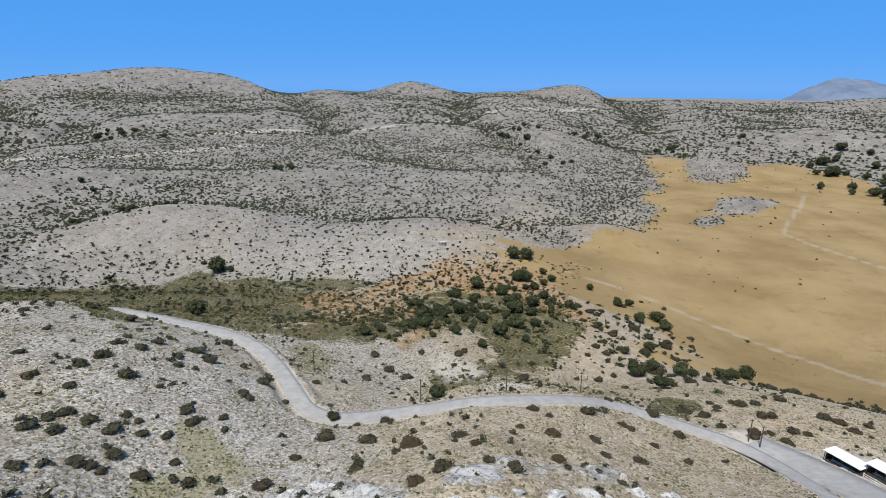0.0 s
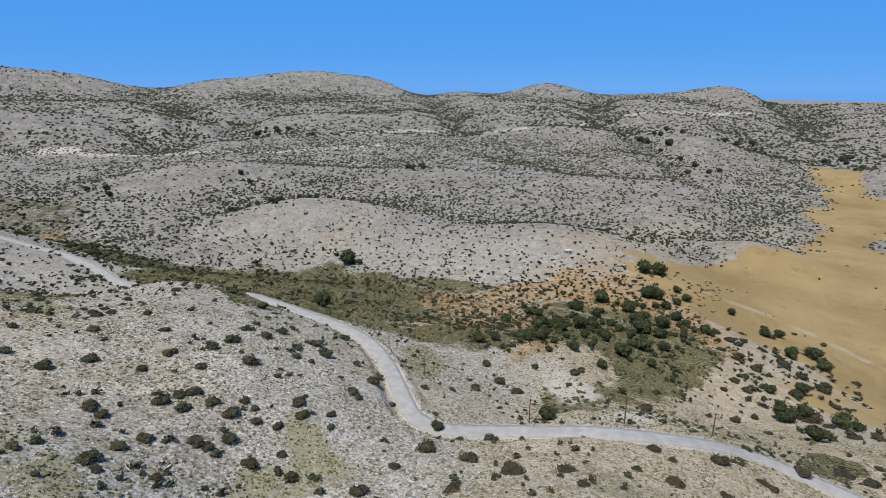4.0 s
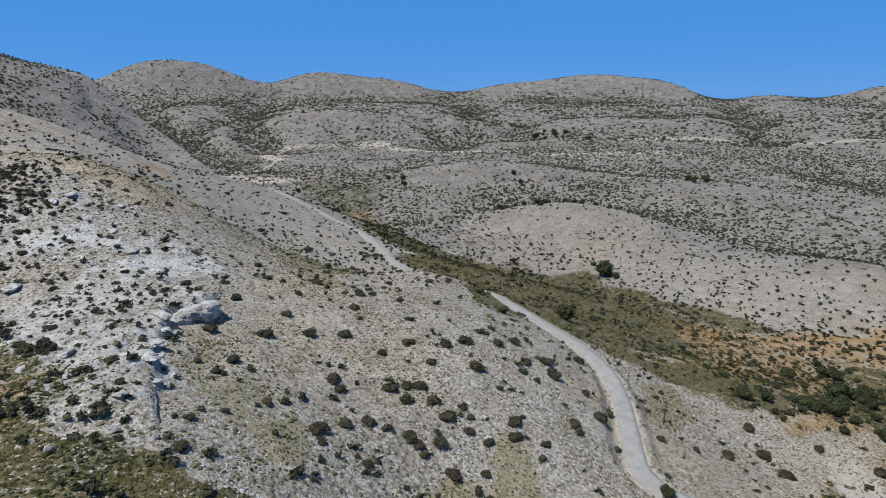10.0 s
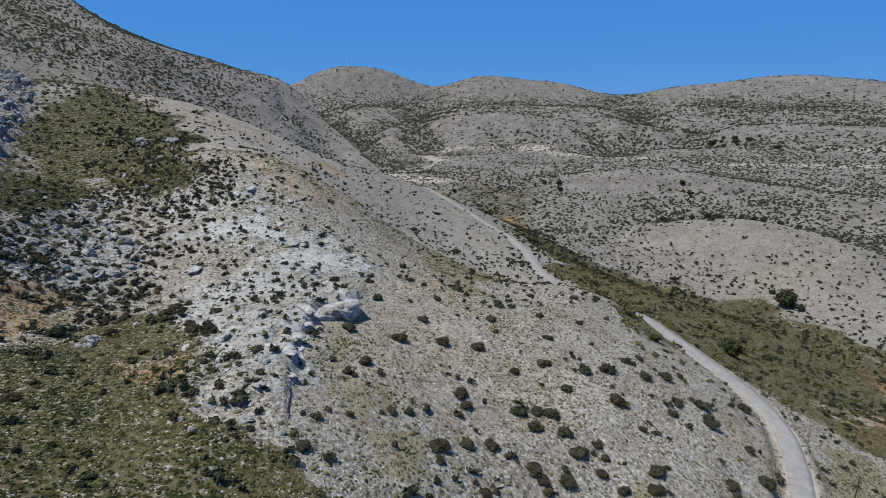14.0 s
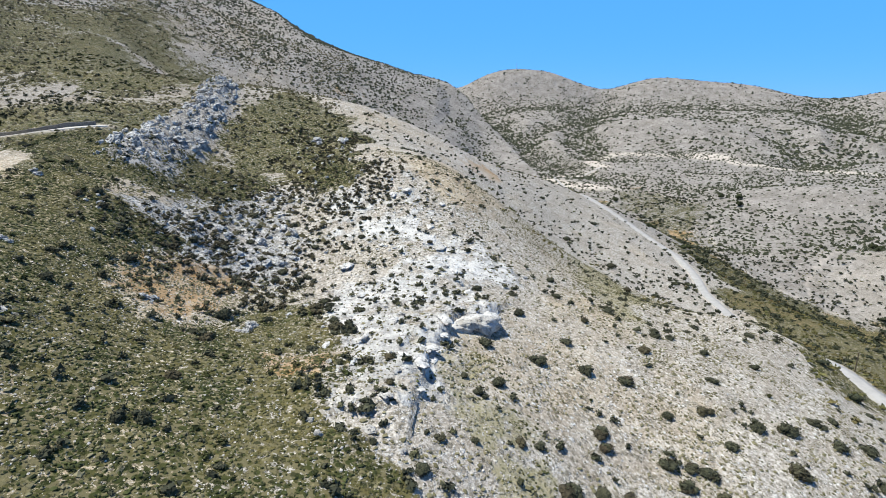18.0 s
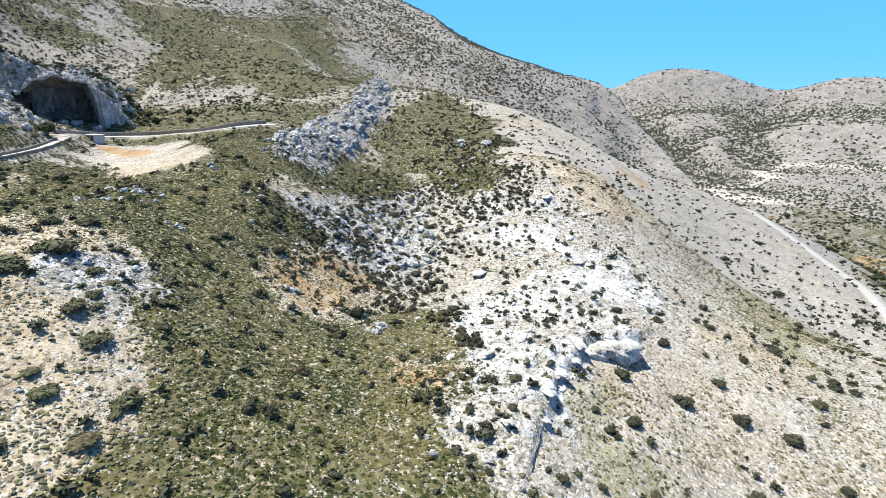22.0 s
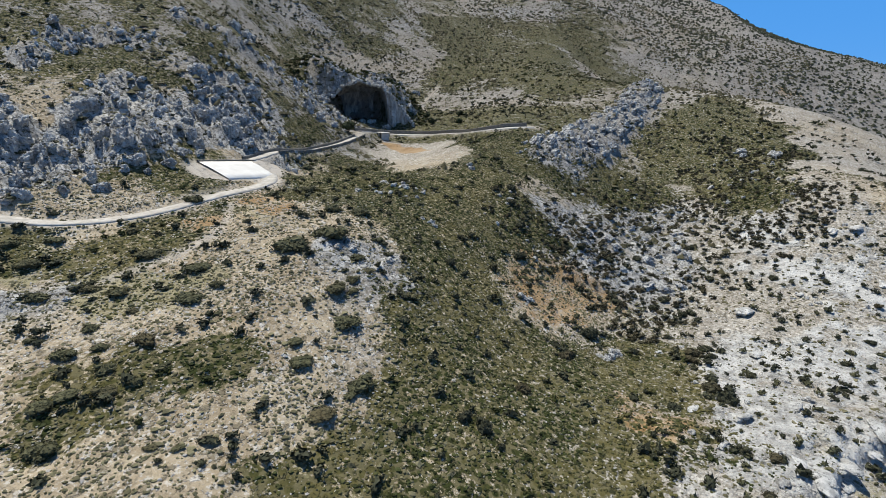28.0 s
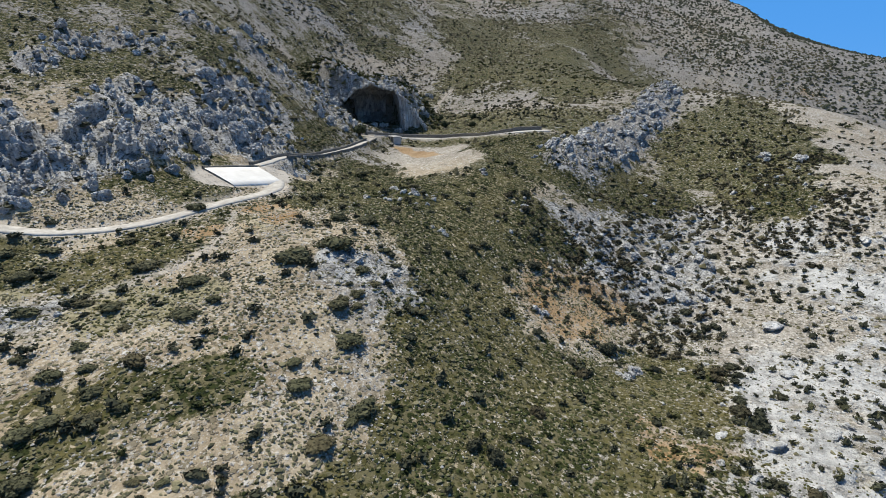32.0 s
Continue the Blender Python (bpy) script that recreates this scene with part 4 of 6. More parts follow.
SHRUBS_SPUR_FOOT = [(-41.9, 55.1, 1.8), (-44.1, 67.3, 1.8), (-46, 67.8, 1.5), (-40.4, 73.8, 2.9), (-38.3, 71.1, 2.4), (-39.7, 66.3, 1.7), (-48.1, 87.3, 2.1), (-50.1, 91.4, 2.2), (-48.8, 96, 3.3), (-45.6, 93.8, 3.9), (-49.3, 110.9, 3.8), (-40.5, 97.3, 2.5), (-36.9, 100.4, 2.9), (-35.3, 93.5, 3.1), (-36.1, 85.6, 2.2), (-34.5, 84.4, 2.4), (-35.2, 75.4, 1.6), (-30.5, 90.6, 2), (-51.4, 30, 1.6), (-51.9, 34, 1.6), (-74.2, 91.9, 2.1), (-59, 82.3, 2), (-60, 91.2, 1.9), (-67, 110.6, 2.3), (-57, 101.5, 2), (-87.4, 103.3, 2.5), (-84, 64.2, 2.2), (-93.2, 73.9, 2.2), (-93.3, 63.1, 2.3)]
SHRUBS_SPUR_TOP = [(-90.3, 46.4, 2), (-90.3, 53, 2.4), (-83.8, 51.8, 2.1), (-105.1, 54.2, 2.3), (-98.4, 39.7, 1.7), (-105.3, 45.9, 1.6), (-114.9, 53.8, 1.7), (-125.2, 64, 1.9), (-101.5, 65.9, 2.3), (-191.2, 114.8, 4), (-176.1, 126.3, 4.2), (-125.2, 99.9, 3.3), (-150, 127.5, 3.7), (-90.8, 72.8, 2.8), (-76.3, 71, 2.4), (-81.9, 77.2, 2.8), (-69.3, 79, 2), (-62.5, 71.3, 2.4), (-59.4, 78.4, 3.5), (-58.7, 83.3, 4.1), (-60.8, 90.3, 2.9), (-61.4, 95.1, 2.3), (-51.7, 78.1, 3.2), (-56, 90.4, 2.7), (-56.1, 96.1, 3.3), (-53.9, 59.8, 2.5), (-52.7, 64.5, 2.5), (-50.9, 60.5, 2.2), (-63, 40.6, 1.9), (-232, 114.7, 3.6), (-229.3, 148.7, 3.8), (-239.7, 126.8, 3.2)]
SHRUBS_SPINE = [(-55, 23, 1.6), (-50.8, 21.5, 1.3), (-49.8, 23.2, 1.2), (-46.7, 27.2, 2.1), (-63, 26.9, 1.7), (-62.1, 28.7, 1.5), (-63.2, 24.2, 1.6), (-72.9, 22.7, 2), (-87.9, 20.3, 2.7), (-78, 21.1, 2.1), (-83.4, 18.8, 1.9), (-81.4, 25.4, 1.5), (-82.4, 30.7, 1.4), (-90.2, 35.8, 1.3), (-109, 42.1, 1.6), (-115.3, 36.2, 1.7), (-115.9, 29, 1.9), (-114.8, 19.6, 2.1), (-127.2, 15.1, 2.3), (-132.4, 6.5, 2.6), (-109.8, 3.1, 2.1), (-105.7, 9.2, 2.1), (-114.3, -3.2, 1.9), (-102.2, -4.6, 1.9), (-136.5, -2.1, 2.1), (-103.8, 13.2, 2.3), (-100.5, 17.7, 2), (-62.5, 35.8, 1.4), (-57.7, 26, 1.4), (-59.8, 36.7, 1.5)]
SHRUBS_HOLLOW = [(-83.4, -14.3, 1.5), (-85.9, -13.7, 1.5), (-74.4, -11.4, 2), (-82.4, -8.5, 1.9), (-99.9, -10.9, 2.8), (-91, -7.5, 3.4), (-108.2, -19, 2.5), (-112.2, -17.2, 2.6), (-105.2, -14.5, 2.4), (-60, 4.3, 2.1), (-50.9, 2.1, 1.8), (-51.1, 3.8, 2.3), (-82.5, 5.9, 3.2), (-72.4, 5.3, 2.3), (-97.2, 6.8, 2.2), (-85.4, 19.3, 2.8), (-72.8, 22.8, 3.4), (-75, 21.3, 2.4), (-68.6, 18, 2), (-65.9, -5.2, 0.9), (-65.8, -6.2, 0.9), (-72.6, 10.9, 1), (-70.3, 15, 1.2), (-100.7, 12.1, 2.1), (-99.4, 16.5, 2), (-115, 6.9, 2.4), (-108.7, -1.9, 2.2), (-116.1, -6, 2.3), (-128.2, -1, 2.3)]
SHRUBS_SLOPE = [(-51.6, -11.1, 3.1), (-38.5, -21.7, 3), (-42.1, -31.4, 2.9), (-41.3, -34.6, 2.4), (-41, -27.4, 1.7), (-37.6, -28.4, 2.1), (-34.4, -26.4, 3.1), (-34.2, -31.1, 1.4), (-36.3, -24.5, 1.8), (-48.5, -35.4, 3.6), (-47.5, -23.6, 2.3), (-45.2, -46.8, 2.5), (-44.7, -10.6, 2.6), (-46.7, -5.9, 3.6), (-41.8, -6.1, 2.5), (-45.2, -5.7, 1.8), (-31.8, -21.8, 2), (-33.3, -19.6, 2.4), (-35.1, -18.8, 1.8), (-30.1, -22.1, 2.3), (-28.3, -18.4, 3.1), (-54.7, -14.7, 3), (-57.5, -14.6, 2), (-60.3, -14.3, 1.8), (-62.8, -22, 5.2), (-57.2, -22.8, 4.9), (-48.8, -28, 3.4), (-44.8, -24.1, 3.1)]
SHRUBS_SLOPE_TOP = [(-71.8, -40.1, 2.8), (-62.3, -44.8, 3.8), (-51.3, -42.6, 2.4), (-48.2, -51.2, 1.6), (-38.1, -37.4, 2.6), (-40.7, -44, 2.9), (-42, -49.3, 2.4), (-108.2, -52.8, 3.6), (-81.1, -41, 3.6), (-70.2, -27.3, 3), (-72.8, -24.7, 3), (-91.9, -34.2, 2.3), (-98, -33.5, 2.5), (-87.1, -23.5, 2.3), (-81.5, -26, 2), (-67.6, -18.3, 2), (-61.9, -17.3, 2.1), (-66, -15.6, 1.6), (-96.5, -54.8, 2.7), (-55.8, -13.5, 1.7), (-34.9, -22, 2.1), (-37.4, -18.4, 1.7), (-61.2, -9.6, 2.1), (-46.2, -12.6, 1.9), (-44.6, -20.2, 1), (-33.2, -11.4, 1.1), (-32, -12.9, 1.2)]
SHRUBS_ROADSIDE = [(-52, 78.2, 2.7), (-56.3, 71.4, 2.1), (-68.2, 62.7, 2.7), (-46.8, 78.4, 1.9), (-35.1, 93.5, 2.9), (-27.7, 104, 2.2), (-19.5, 137.9, 4.2), (-14.4, 128.7, 3.6), (-19.2, 118.5, 3.6), (-9.5, 125.6, 4.4), (-6.1, 143.5, 3.3), (4.6, 145, 4), (29, 157.5, 3.2), (22.5, 132.5, 5.4), (-22.8, 110.8, 1.8), (-15.4, 83.3, 1.8), (-10.5, 87.3, 3.6), (-5.1, 89.6, 1.5), (-19.6, 75.3, 4.1), (-12, 74.4, 3.6), (-4.8, 70, 3.9), (2.7, 70.7, 3.4), (4.7, 62.9, 2.7), (13.2, 78.1, 2.2), (18.5, 77.4, 3.4), (26.1, 79, 3.1), (17.2, 88.6, 2.9), (19.7, 85.9, 2.2), (28.7, 92.1, 3.6), (-40.3, 73.2, 2.5)]
SHRUBS_FOREGROUND = [(-38.5, 70.4, 2.3), (-35.3, 74.3, 2), (-36.1, 84.6, 1.9), (-22, 67.7, 2.5), (-24, 59.2, 3.3), (-11.8, 62.1, 3.1), (-2.9, 49.9, 2.7), (0.1, 52.6, 3.8), (5.5, 53.9, 1.9), (8.6, 53.4, 2.2), (15.8, 61.3, 2.5), (37.5, 106.4, 2.9), (35, 90.6, 2.5), (47.6, 106, 4.1), (36.8, 89.9, 2.5), (59.9, 115.9, 4.4), (63.3, 112.7, 3.3), (68.4, 117, 2.6), (-57.6, 52.5, 2.8), (-55.7, 51.9, 2.3), (-54.4, 60.4, 2), (-53.7, 63.2, 1.8), (-52.2, 65.1, 2.5), (-50.6, 60.1, 1.9), (-49, 64.1, 2.4), (-46.2, 63.6, 2.8), (-46.2, 67.7, 2), (-42.5, 64.9, 2.3), (-39.6, 65.8, 1.8), (-49.3, 51.4, 2.3), (-45.4, 55.5, 2.6)]
SHRUBS_FOREGROUND_B = [(-43.6, 55.5, 2.5), (-42.7, 58.8, 2.7), (-37.9, 56.4, 2.9), (-36.1, 60.7, 2.3), (-46.7, 42.5, 2), (-48.7, 43.1, 2.9), (-42.6, 46.1, 1.9), (-32.9, 57.6, 2.2), (68.3, 100.9, 3.4), (74.5, 104.2, 2.8), (75.4, 122.1, 3.2), (77.4, 113, 3.7), (89.3, 124.4, 4.1), (49.5, 95.9, 3.3), (39.4, 84.7, 2.5), (32.4, 74, 3.4), (26, 72.7, 2.5), (44.7, 81.8, 2.8)]
SHRUBS_EDGE = [(61, 241.8, 4.7), (65.3, 240.1, 4.6), (68.7, 232.1, 5.3), (76.2, 238.4, 4.6), (73.7, 221, 3.3), (83.1, 233.9, 3.5), (71.8, 206.8, 6.4), (65.7, 211, 4.1), (61.7, 215.7, 4.2), (87.2, 224.4, 7), (91.4, 216.5, 6.8), (97.2, 211.6, 8.4), (119.8, 235.9, 4.1), (114, 221.8, 4.1), (71.8, 181, 4.3), (80.3, 192.2, 6.1), (94.1, 194.7, 4.6), (97.1, 269.1, 5.2), (98.1, 281.9, 4.1), (113.7, 286.3, 3.6), (125.8, 282.5, 5.1), (76.1, 171.7, 8.1), (79.8, 166.2, 3.9), (80.2, 154.5, 5), (88.3, 159.3, 5.7), (101, 172.6, 5.5), (116.6, 168.1, 5.4), (85.9, 125.6, 2), (128.4, 172.7, 6.2), (133.5, 169, 4.1)]
SHRUBS_EDGE_B = [(68.1, 131.3, 2), (70.1, 119.4, 2.9), (64.5, 114, 3.3), (64.3, 105.8, 2.6), (76.4, 120.3, 3.9), (80.4, 120.5, 2.9), (79.8, 113.2, 3.3), (80.4, 105.6, 3.5), (83.1, 104.5, 2.6), (92.9, 113.2, 3.7), (94.8, 110.8, 3.6), (95.5, 106.9, 3.5), (101.5, 109.9, 2.7), (69.4, 102.4, 3.4), (75, 99.2, 3.3), (60.1, 190.7, 4), (62.9, 185.1, 3.9), (54.5, 181.5, 3.4), (44.2, 156.9, 3), (52.3, 158.7, 3.8), (59.1, 152.8, 3.3), (59.8, 166, 3.1), (38.4, 166.5, 3.1), (23.3, 134.5, 4.3), (11.5, 144, 2.2), (6.5, 148.1, 2.8), (3.3, 136.2, 2.1), (21.6, 107.2, 2), (69.8, 122.5, 2.7)]
FOLD_TREES = [(-562.7, 888.5, 11.2), (-551.2, 888.5, 13), (-539.1, 889, 13), (-531.6, 892.6, 14.9), (-528.4, 899.1, 11.3), (-491.9, 868.4, 10.9), (-455, 864.1, 10.8), (-186.2, 618.5, 9.8), (-174.7, 615.7, 9.8), (-184.7, 634, 8), (-824.6, 1035.4, 17.1), (-796.1, 1013, 16.8), (-775.3, 1002.4, 14.5), (-807.4, 1058.8, 13.1), (-306.4, 363.6, 4), (-303.3, 409.5, 5.8), (-286.2, 411, 6.2), (-280.5, 415.8, 5.8), (-271.1, 419.1, 6.3), (-264.7, 423.2, 5.5), (-259, 428, 7.4), (-253.9, 432.5, 6.5), (-250, 435, 8.4), (-244.4, 443.6, 5.7), (-235.6, 448.1, 7.7), (-233.2, 461.1, 5.9), (-228.5, 472.7, 8), (-226.7, 492.6, 7.3), (-252.5, 461.1, 5.9), (-154.8, 357.5, 6.4), (-162.2, 349.2, 4.7), (-218.4, 459.9, 5.9), (-308.6, 390.1, 4.3)]
FOLD_TREES_B = [(599.1, 840.2, 17.6), (588.4, 807.9, 18.7), (574.9, 773.8, 19.6), (561.7, 743.6, 18.8), (544.8, 707.1, 19.5), (534.9, 680.4, 18.8), (531.1, 660.9, 18.3), (621.7, 860.8, 16.2), (595.4, 768.8, 19.4), (565.9, 702.7, 19.3), (388.8, 937.8, 13.7), (403.7, 953.2, 12), (376.6, 928.9, 9.7), (98.7, 944.2, 11.8), (116.7, 928, 13.6), (132.8, 903.3, 13.2), (143.9, 853.9, 13.5), (150.8, 816.3, 12), (153.9, 981.7, 12.3), (262.7, 1014.8, 12.7), (265.3, 975.4, 12.2), (516, 982.6, 12.3), (539.7, 1007.5, 10.5), (502.6, 660, 14), (514.8, 621.5, 18.6), (311, 1047.6, 13.1), (84.7, 954.7, 10.9), (166.5, 767.4, 11.3), (147.5, 731.4, 10.1)]
VALLEY_TREES = [(-153.3, 347.1, 13.6), (-75.4, 152.8, 6.5), (45.8, 331.8, 10.7), (54.8, 333.2, 10), (43.1, 293.4, 9.6), (47.6, 292.3, 8.9), (61.3, 308.6, 5.3), (64, 296.8, 5.8), (85.1, 291, 5), (94.2, 268, 5.2), (102.6, 274.3, 5.3), (96.6, 242.9, 6.8), (110.6, 254, 8.2), (108.8, 241, 6.3), (67.6, 167.5, 6.7), (84, 196.6, 5.2), (75.9, 172.8, 5.7), (68.7, 147.4, 6.6), (84.9, 170.5, 6.4), (90.8, 173.2, 4.2), (102.3, 174, 5.7), (108, 177.4, 5.8), (120.1, 188, 7), (-1, 103.7, 4.1), (-20.4, 86.6, 2.3), (-24.5, 153.7, 4.3), (-19.8, 158.7, 3.6)]
GROVE = [(-8.9, 218.7, 7.4), (-2.9, 175.1, 5.9), (0.9, 222.7, 8), (4.1, 185.8, 7.1), (8.6, 235.2, 7.9), (11.4, 208, 7.9), (16.7, 241.4, 8), (16.1, 192.6, 7.8), (21.9, 223.8, 8.5), (27.6, 260.5, 7.4), (24.7, 203.7, 8.2), (31.8, 236.2, 8.3), (31.3, 211.5, 8), (32.8, 197.5, 7), (40.3, 233, 7.7), (40, 215.8, 6.7), (46.1, 230.9, 6.6), (45.6, 214.6, 6.1), (9, 175.6, 5.9), (3, 165.2, 5.2), (32, 261.5, 6.9), (21, 266.5, 7), (-4.4, 161.3, 4.4), (-2, 245, 6.6), (39.7, 256.5, 6.7), (52, 211.6, 4.7), (63.4, 241.3, 4.7), (59.9, 206.8, 4.5), (-12.1, 255.3, 4.6)]

def strewn(places):
    """The places, with a smaller neighbour beside each, all a little off."""
    return [(x + s * rng.uniform(-2, 2), y + s * rng.uniform(-3, 3), s * k * rng.uniform(0.7, 1.1)) for x, y, s in places for k in (1.0, 0.65)]


DARK = "dark evergreen kermes oak shrub on the stony slope"
plant_shrubs(SHRUBS_SPUR, DARK, "shrubs on the grey spur")
plant_shrubs(SHRUBS_SPUR_FOOT, "dark evergreen shrub on grey scree above the road", "shrubs above the road")
plant_shrubs(SHRUBS_SPUR_TOP, "dark rounded shrub on the crest of the spur", "shrubs on the spur crest")
plant_shrubs(SHRUBS_SPINE, "dark shrub growing between pale limestone blocks", "shrubs in the limestone")
plant_shrubs(SHRUBS_HOLLOW, "tall dark green shrub in the scrubby hollow", "shrubs in the hollow", 0.95)
plant_shrubs(SHRUBS_SLOPE, "low spreading dark shrub on tan gravelly slope", "shrubs on the tan slope", 0.55, OLIVE_MESH)
plant_shrubs(SHRUBS_SLOPE_TOP, "low dark green shrub below the gravel road", "shrubs below the gravel road", 0.55, OLIVE_MESH)
plant_shrubs(SHRUBS_ROADSIDE, "dark brownish shrub on pale ground beside the asphalt road", "shrubs beside the road", 0.6, BROWN_MESH)
plant_shrubs(SHRUBS_FOREGROUND, "low dark shrub on pale stony slope below the road", "shrubs on the lower slope", 0.6, BROWN_MESH)
plant_shrubs(SHRUBS_FOREGROUND_B, "low dark shrub on bleached rubble", "shrubs on the lower slope", 0.6, BROWN_MESH)
plant_shrubs(SHRUBS_EDGE, "dark brownish shrub at the rim of the dry plain", "shrubs at the rim of the plain", 0.7, BROWN_MESH)
plant_shrubs(SHRUBS_EDGE_B, "dark brownish shrub at the rim of the dry plain", "shrubs at the rim of the plain", 0.7, BROWN_MESH)
plant_trees(strewn(FOLD_TREES), "dark green tree in a fold of the bare hills", "trees in the folds")
plant_trees(strewn(FOLD_TREES_B), "dark green tree in a fold of the bare hills", "trees in the folds")
plant_trees(VALLEY_TREES, "round dark green evergreen oak at the edge of the dry plain", "trees round the plain")
plant_trees(strewn(strewn(GROVE)), "round dark green oak standing close in the grove", "trees of the grove")


def scatter(name, x, y, size, shapes, material, label, flat=1.0, sink=0.0, spread=0.35):
    """Many small pieces of one kind on the ground, joined."""
    z = ground_height(x, y)
    pick = rng.integers(len(shapes), size=len(x))
    vs, fs, n = [], [], 0
    for k, (sv, sf) in enumerate(shapes):
        i = np.flatnonzero(pick == k)
        if len(i) == 0:
            continue
        a = rng.uniform(0, 6.283, len(i))
        c, s = np.cos(a)[:, None], np.sin(a)[:, None]
        sx = size[i][:, None] * rng.uniform(1 - spread, 1 + spread, (len(i), 1))
        sy = size[i][:, None] * rng.uniform(1 - spread, 1 + spread, (len(i), 1))
        px, py = sv[None, :, 0] * sx, sv[None, :, 1] * sy
        v = np.stack([x[i][:, None] + px * c - py * s, y[i][:, None] + px * s + py * c, z[i][:, None] + (sv[None, :, 2] - sink) * size[i][:, None] * flat], -1)
        vs.append(v.reshape(-1, 3))
        fs.append((sf[None] + (np.arange(len(i)) * len(sv))[:, None, None] + n).reshape(-1, 3))
        n += len(i) * len(sv)
    ob = link(name, fast_mesh(name, np.concatenate(vs), np.concatenate(fs), shade=False), material)
    return tagged(ob, label, kind="stuff")


def spots(count, r0, r1, density, b0=-50, b1=168):
    """Random places between two distances, kept where density(x, y) says so."""
    r = np.sqrt(rng.uniform(r0 * r0, r1 * r1, count))
    b = np.radians(rng.uniform(b0, b1, count))
    x, y = CX - r * np.sin(b), CY + r * np.cos(b)
    keep = rng.uniform(0, 1, count) < density(x, y)
    x, y = x[keep], y[keep]
    off = np.ones(len(x), bool)
    for road in ROADS:
        line = road["line"][::2]
        for k in np.array_split(np.arange(len(x)), max(1, len(x) // 20000)):
            d = ((x[k, None] - line[None, :, 0]) ** 2 + (y[k, None] - line[None, :, 1]) ** 2).min(1)
            off[k] &= d > (road["width"] / 2 + 0.6) ** 2
    for area in CLEAR:
        off &= zone(x, y, [area]) < 0.5
    return x[off], y[off]


def green_zone(x, y):
    return np.maximum(zone(x, y, GREEN), 0.75 * zone(x, y, MEADOW))


def lump(k, rings=3, segs=5, low=-0.2):
    v, f = ball(rings, segs)
    v = v * (1 + 0.22 * rng.standard_normal((len(v), 1)))
    v[:, 2] = np.maximum(v[:, 2], low)
    return v * 0.5, f


def dome():
    v, f = lump(0, 3, 5, -0.1)
    return v, f[(f != len(v) - 1).all(1)]


CUSHIONS = [dome() for k in range(8)]
SPRAYS = [plant_shape(rng, 2, 20, 0.7, (2, 5), 0.34) for k in range(6)]
STONES = [lump(k, 3, 5, -0.5) for k in range(8)]
CLUMPS = [plant_shape(rng, 3, 30, 0.7, (3, 5), 0.3) for k in range(6)]
SCRUB = [plant_shape(rng, 3, 54, 0.6, (3, 5), 0.26) for k in range(7)]
BOBS = [lump(k, 2, 5) for k in range(6)]
CLEAR = [(-78, -53.5, 9, 4.5, 5), FAN, (79, 85, 12, 9, 135)]

x, y = spots(150000, 25, 165, lambda x, y: (1 - 0.6 * green_zone(x, y)) * (1 - 0.5 * zone(x, y, ROCK)) * np.clip(0.6 + 0.8 * fbm(x, y, 9, 3, 71), 0.2, 1) * (1 - plain_zone(x, y)))
scatter("cushion_plants", x, y, rng.uniform(0.16, 0.33, len(x)) * rng.choice([0.8, 1.0, 1.8], len(x)), CUSHIONS, LEAF_CUSHION, "low greyish thorny cushion plants dotting the stony slopes", 0.8, 0.05)
x, y = spots(42000, 24, 130, lambda x, y: (1 - 0.6 * smooth(84, 100, bearing(x, y))) * (1 - 0.65 * green_zone(x, y)) * np.clip(0.5 + 0.8 * fbm(x, y, 13, 3, 72) + 0.5 * zone(x, y, ROCK), 0.1, 1))
STONE = mottled("loose_limestone", (0.33, 0.30, 0.265), (0.56, 0.53, 0.49), 0.35, 0.9, 0.02)
scatter("loose_stones", x, y, rng.uniform(0.1, 0.32, len(x)) * rng.uniform(0.5, 1.3, len(x)), STONES, STONE, "loose pale limestone rubble on the slopes", 0.75, 0.0)
x, y = spots(75000, 24, 95, lambda x, y: (1 - 0.85 * green_zone(x, y)) * np.clip(0.55 + 0.8 * fbm(x, y, 5, 3, 101), 0.1, 1), 55, 150)
scatter("slope_gravel", x, y, rng.uniform(0.07, 0.2, len(x)) * rng.choice([0.8, 1.0, 1.6], len(x)), [lump(k, 2, 5, -0.5) for k in range(6)], STONE, "pale limestone gravel strewn over the tan slope", 0.75, 0.0)
x, y = spots(42000, 24, 90, lambda x, y: (1 - 0.7 * green_zone(x, y)) * (1 - 0.6 * zone(x, y, [WHITE_SLOPE, SPUR_WHITE])) * np.clip(0.5 + 0.9 * fbm(x, y, 7, 3, 102), 0.08, 1), 84, 150)
scatter("slope_cushions", x, y, rng.uniform(0.14, 0.34, len(x)), CUSHIONS, LEAF_CUSHION, "low olive cushion plants dotting the tan slope", 0.85, 0.05)
x, y = spots(11000, 25, 330, lambda x, y: np.clip(np.maximum(zone(x, y, GREEN) * 1.25, 0.8 * flank_green(x, y)) + 0.5 * fbm(x, y, 6, 3, 73) - 0.12, 0, 1))
scatter("low_scrub", x, y, rng.uniform(0.35, 0.85, len(x)) * (1 + 0.004 * np.hypot(x, y)), SCRUB, LEAF_SCRUB, "dense olive green dwarf scrub filling the hollow", 0.8)
x, y = spots(190000, 25, 150, lambda x, y: np.clip(zone(x, y, GREEN) * 1.5 - 0.3 + 0.6 * zone(x, y, GRASS) + 0.9 * fbm(x, y, 6, 3, 78), 0, 1))
scatter("carpet_scrub", x, y, rng.uniform(0.14, 0.42, len(x)), CUSHIONS, LEAF_SCRUB, "olive dwarf plants carpeting the hollow", 0.85, 0.05)
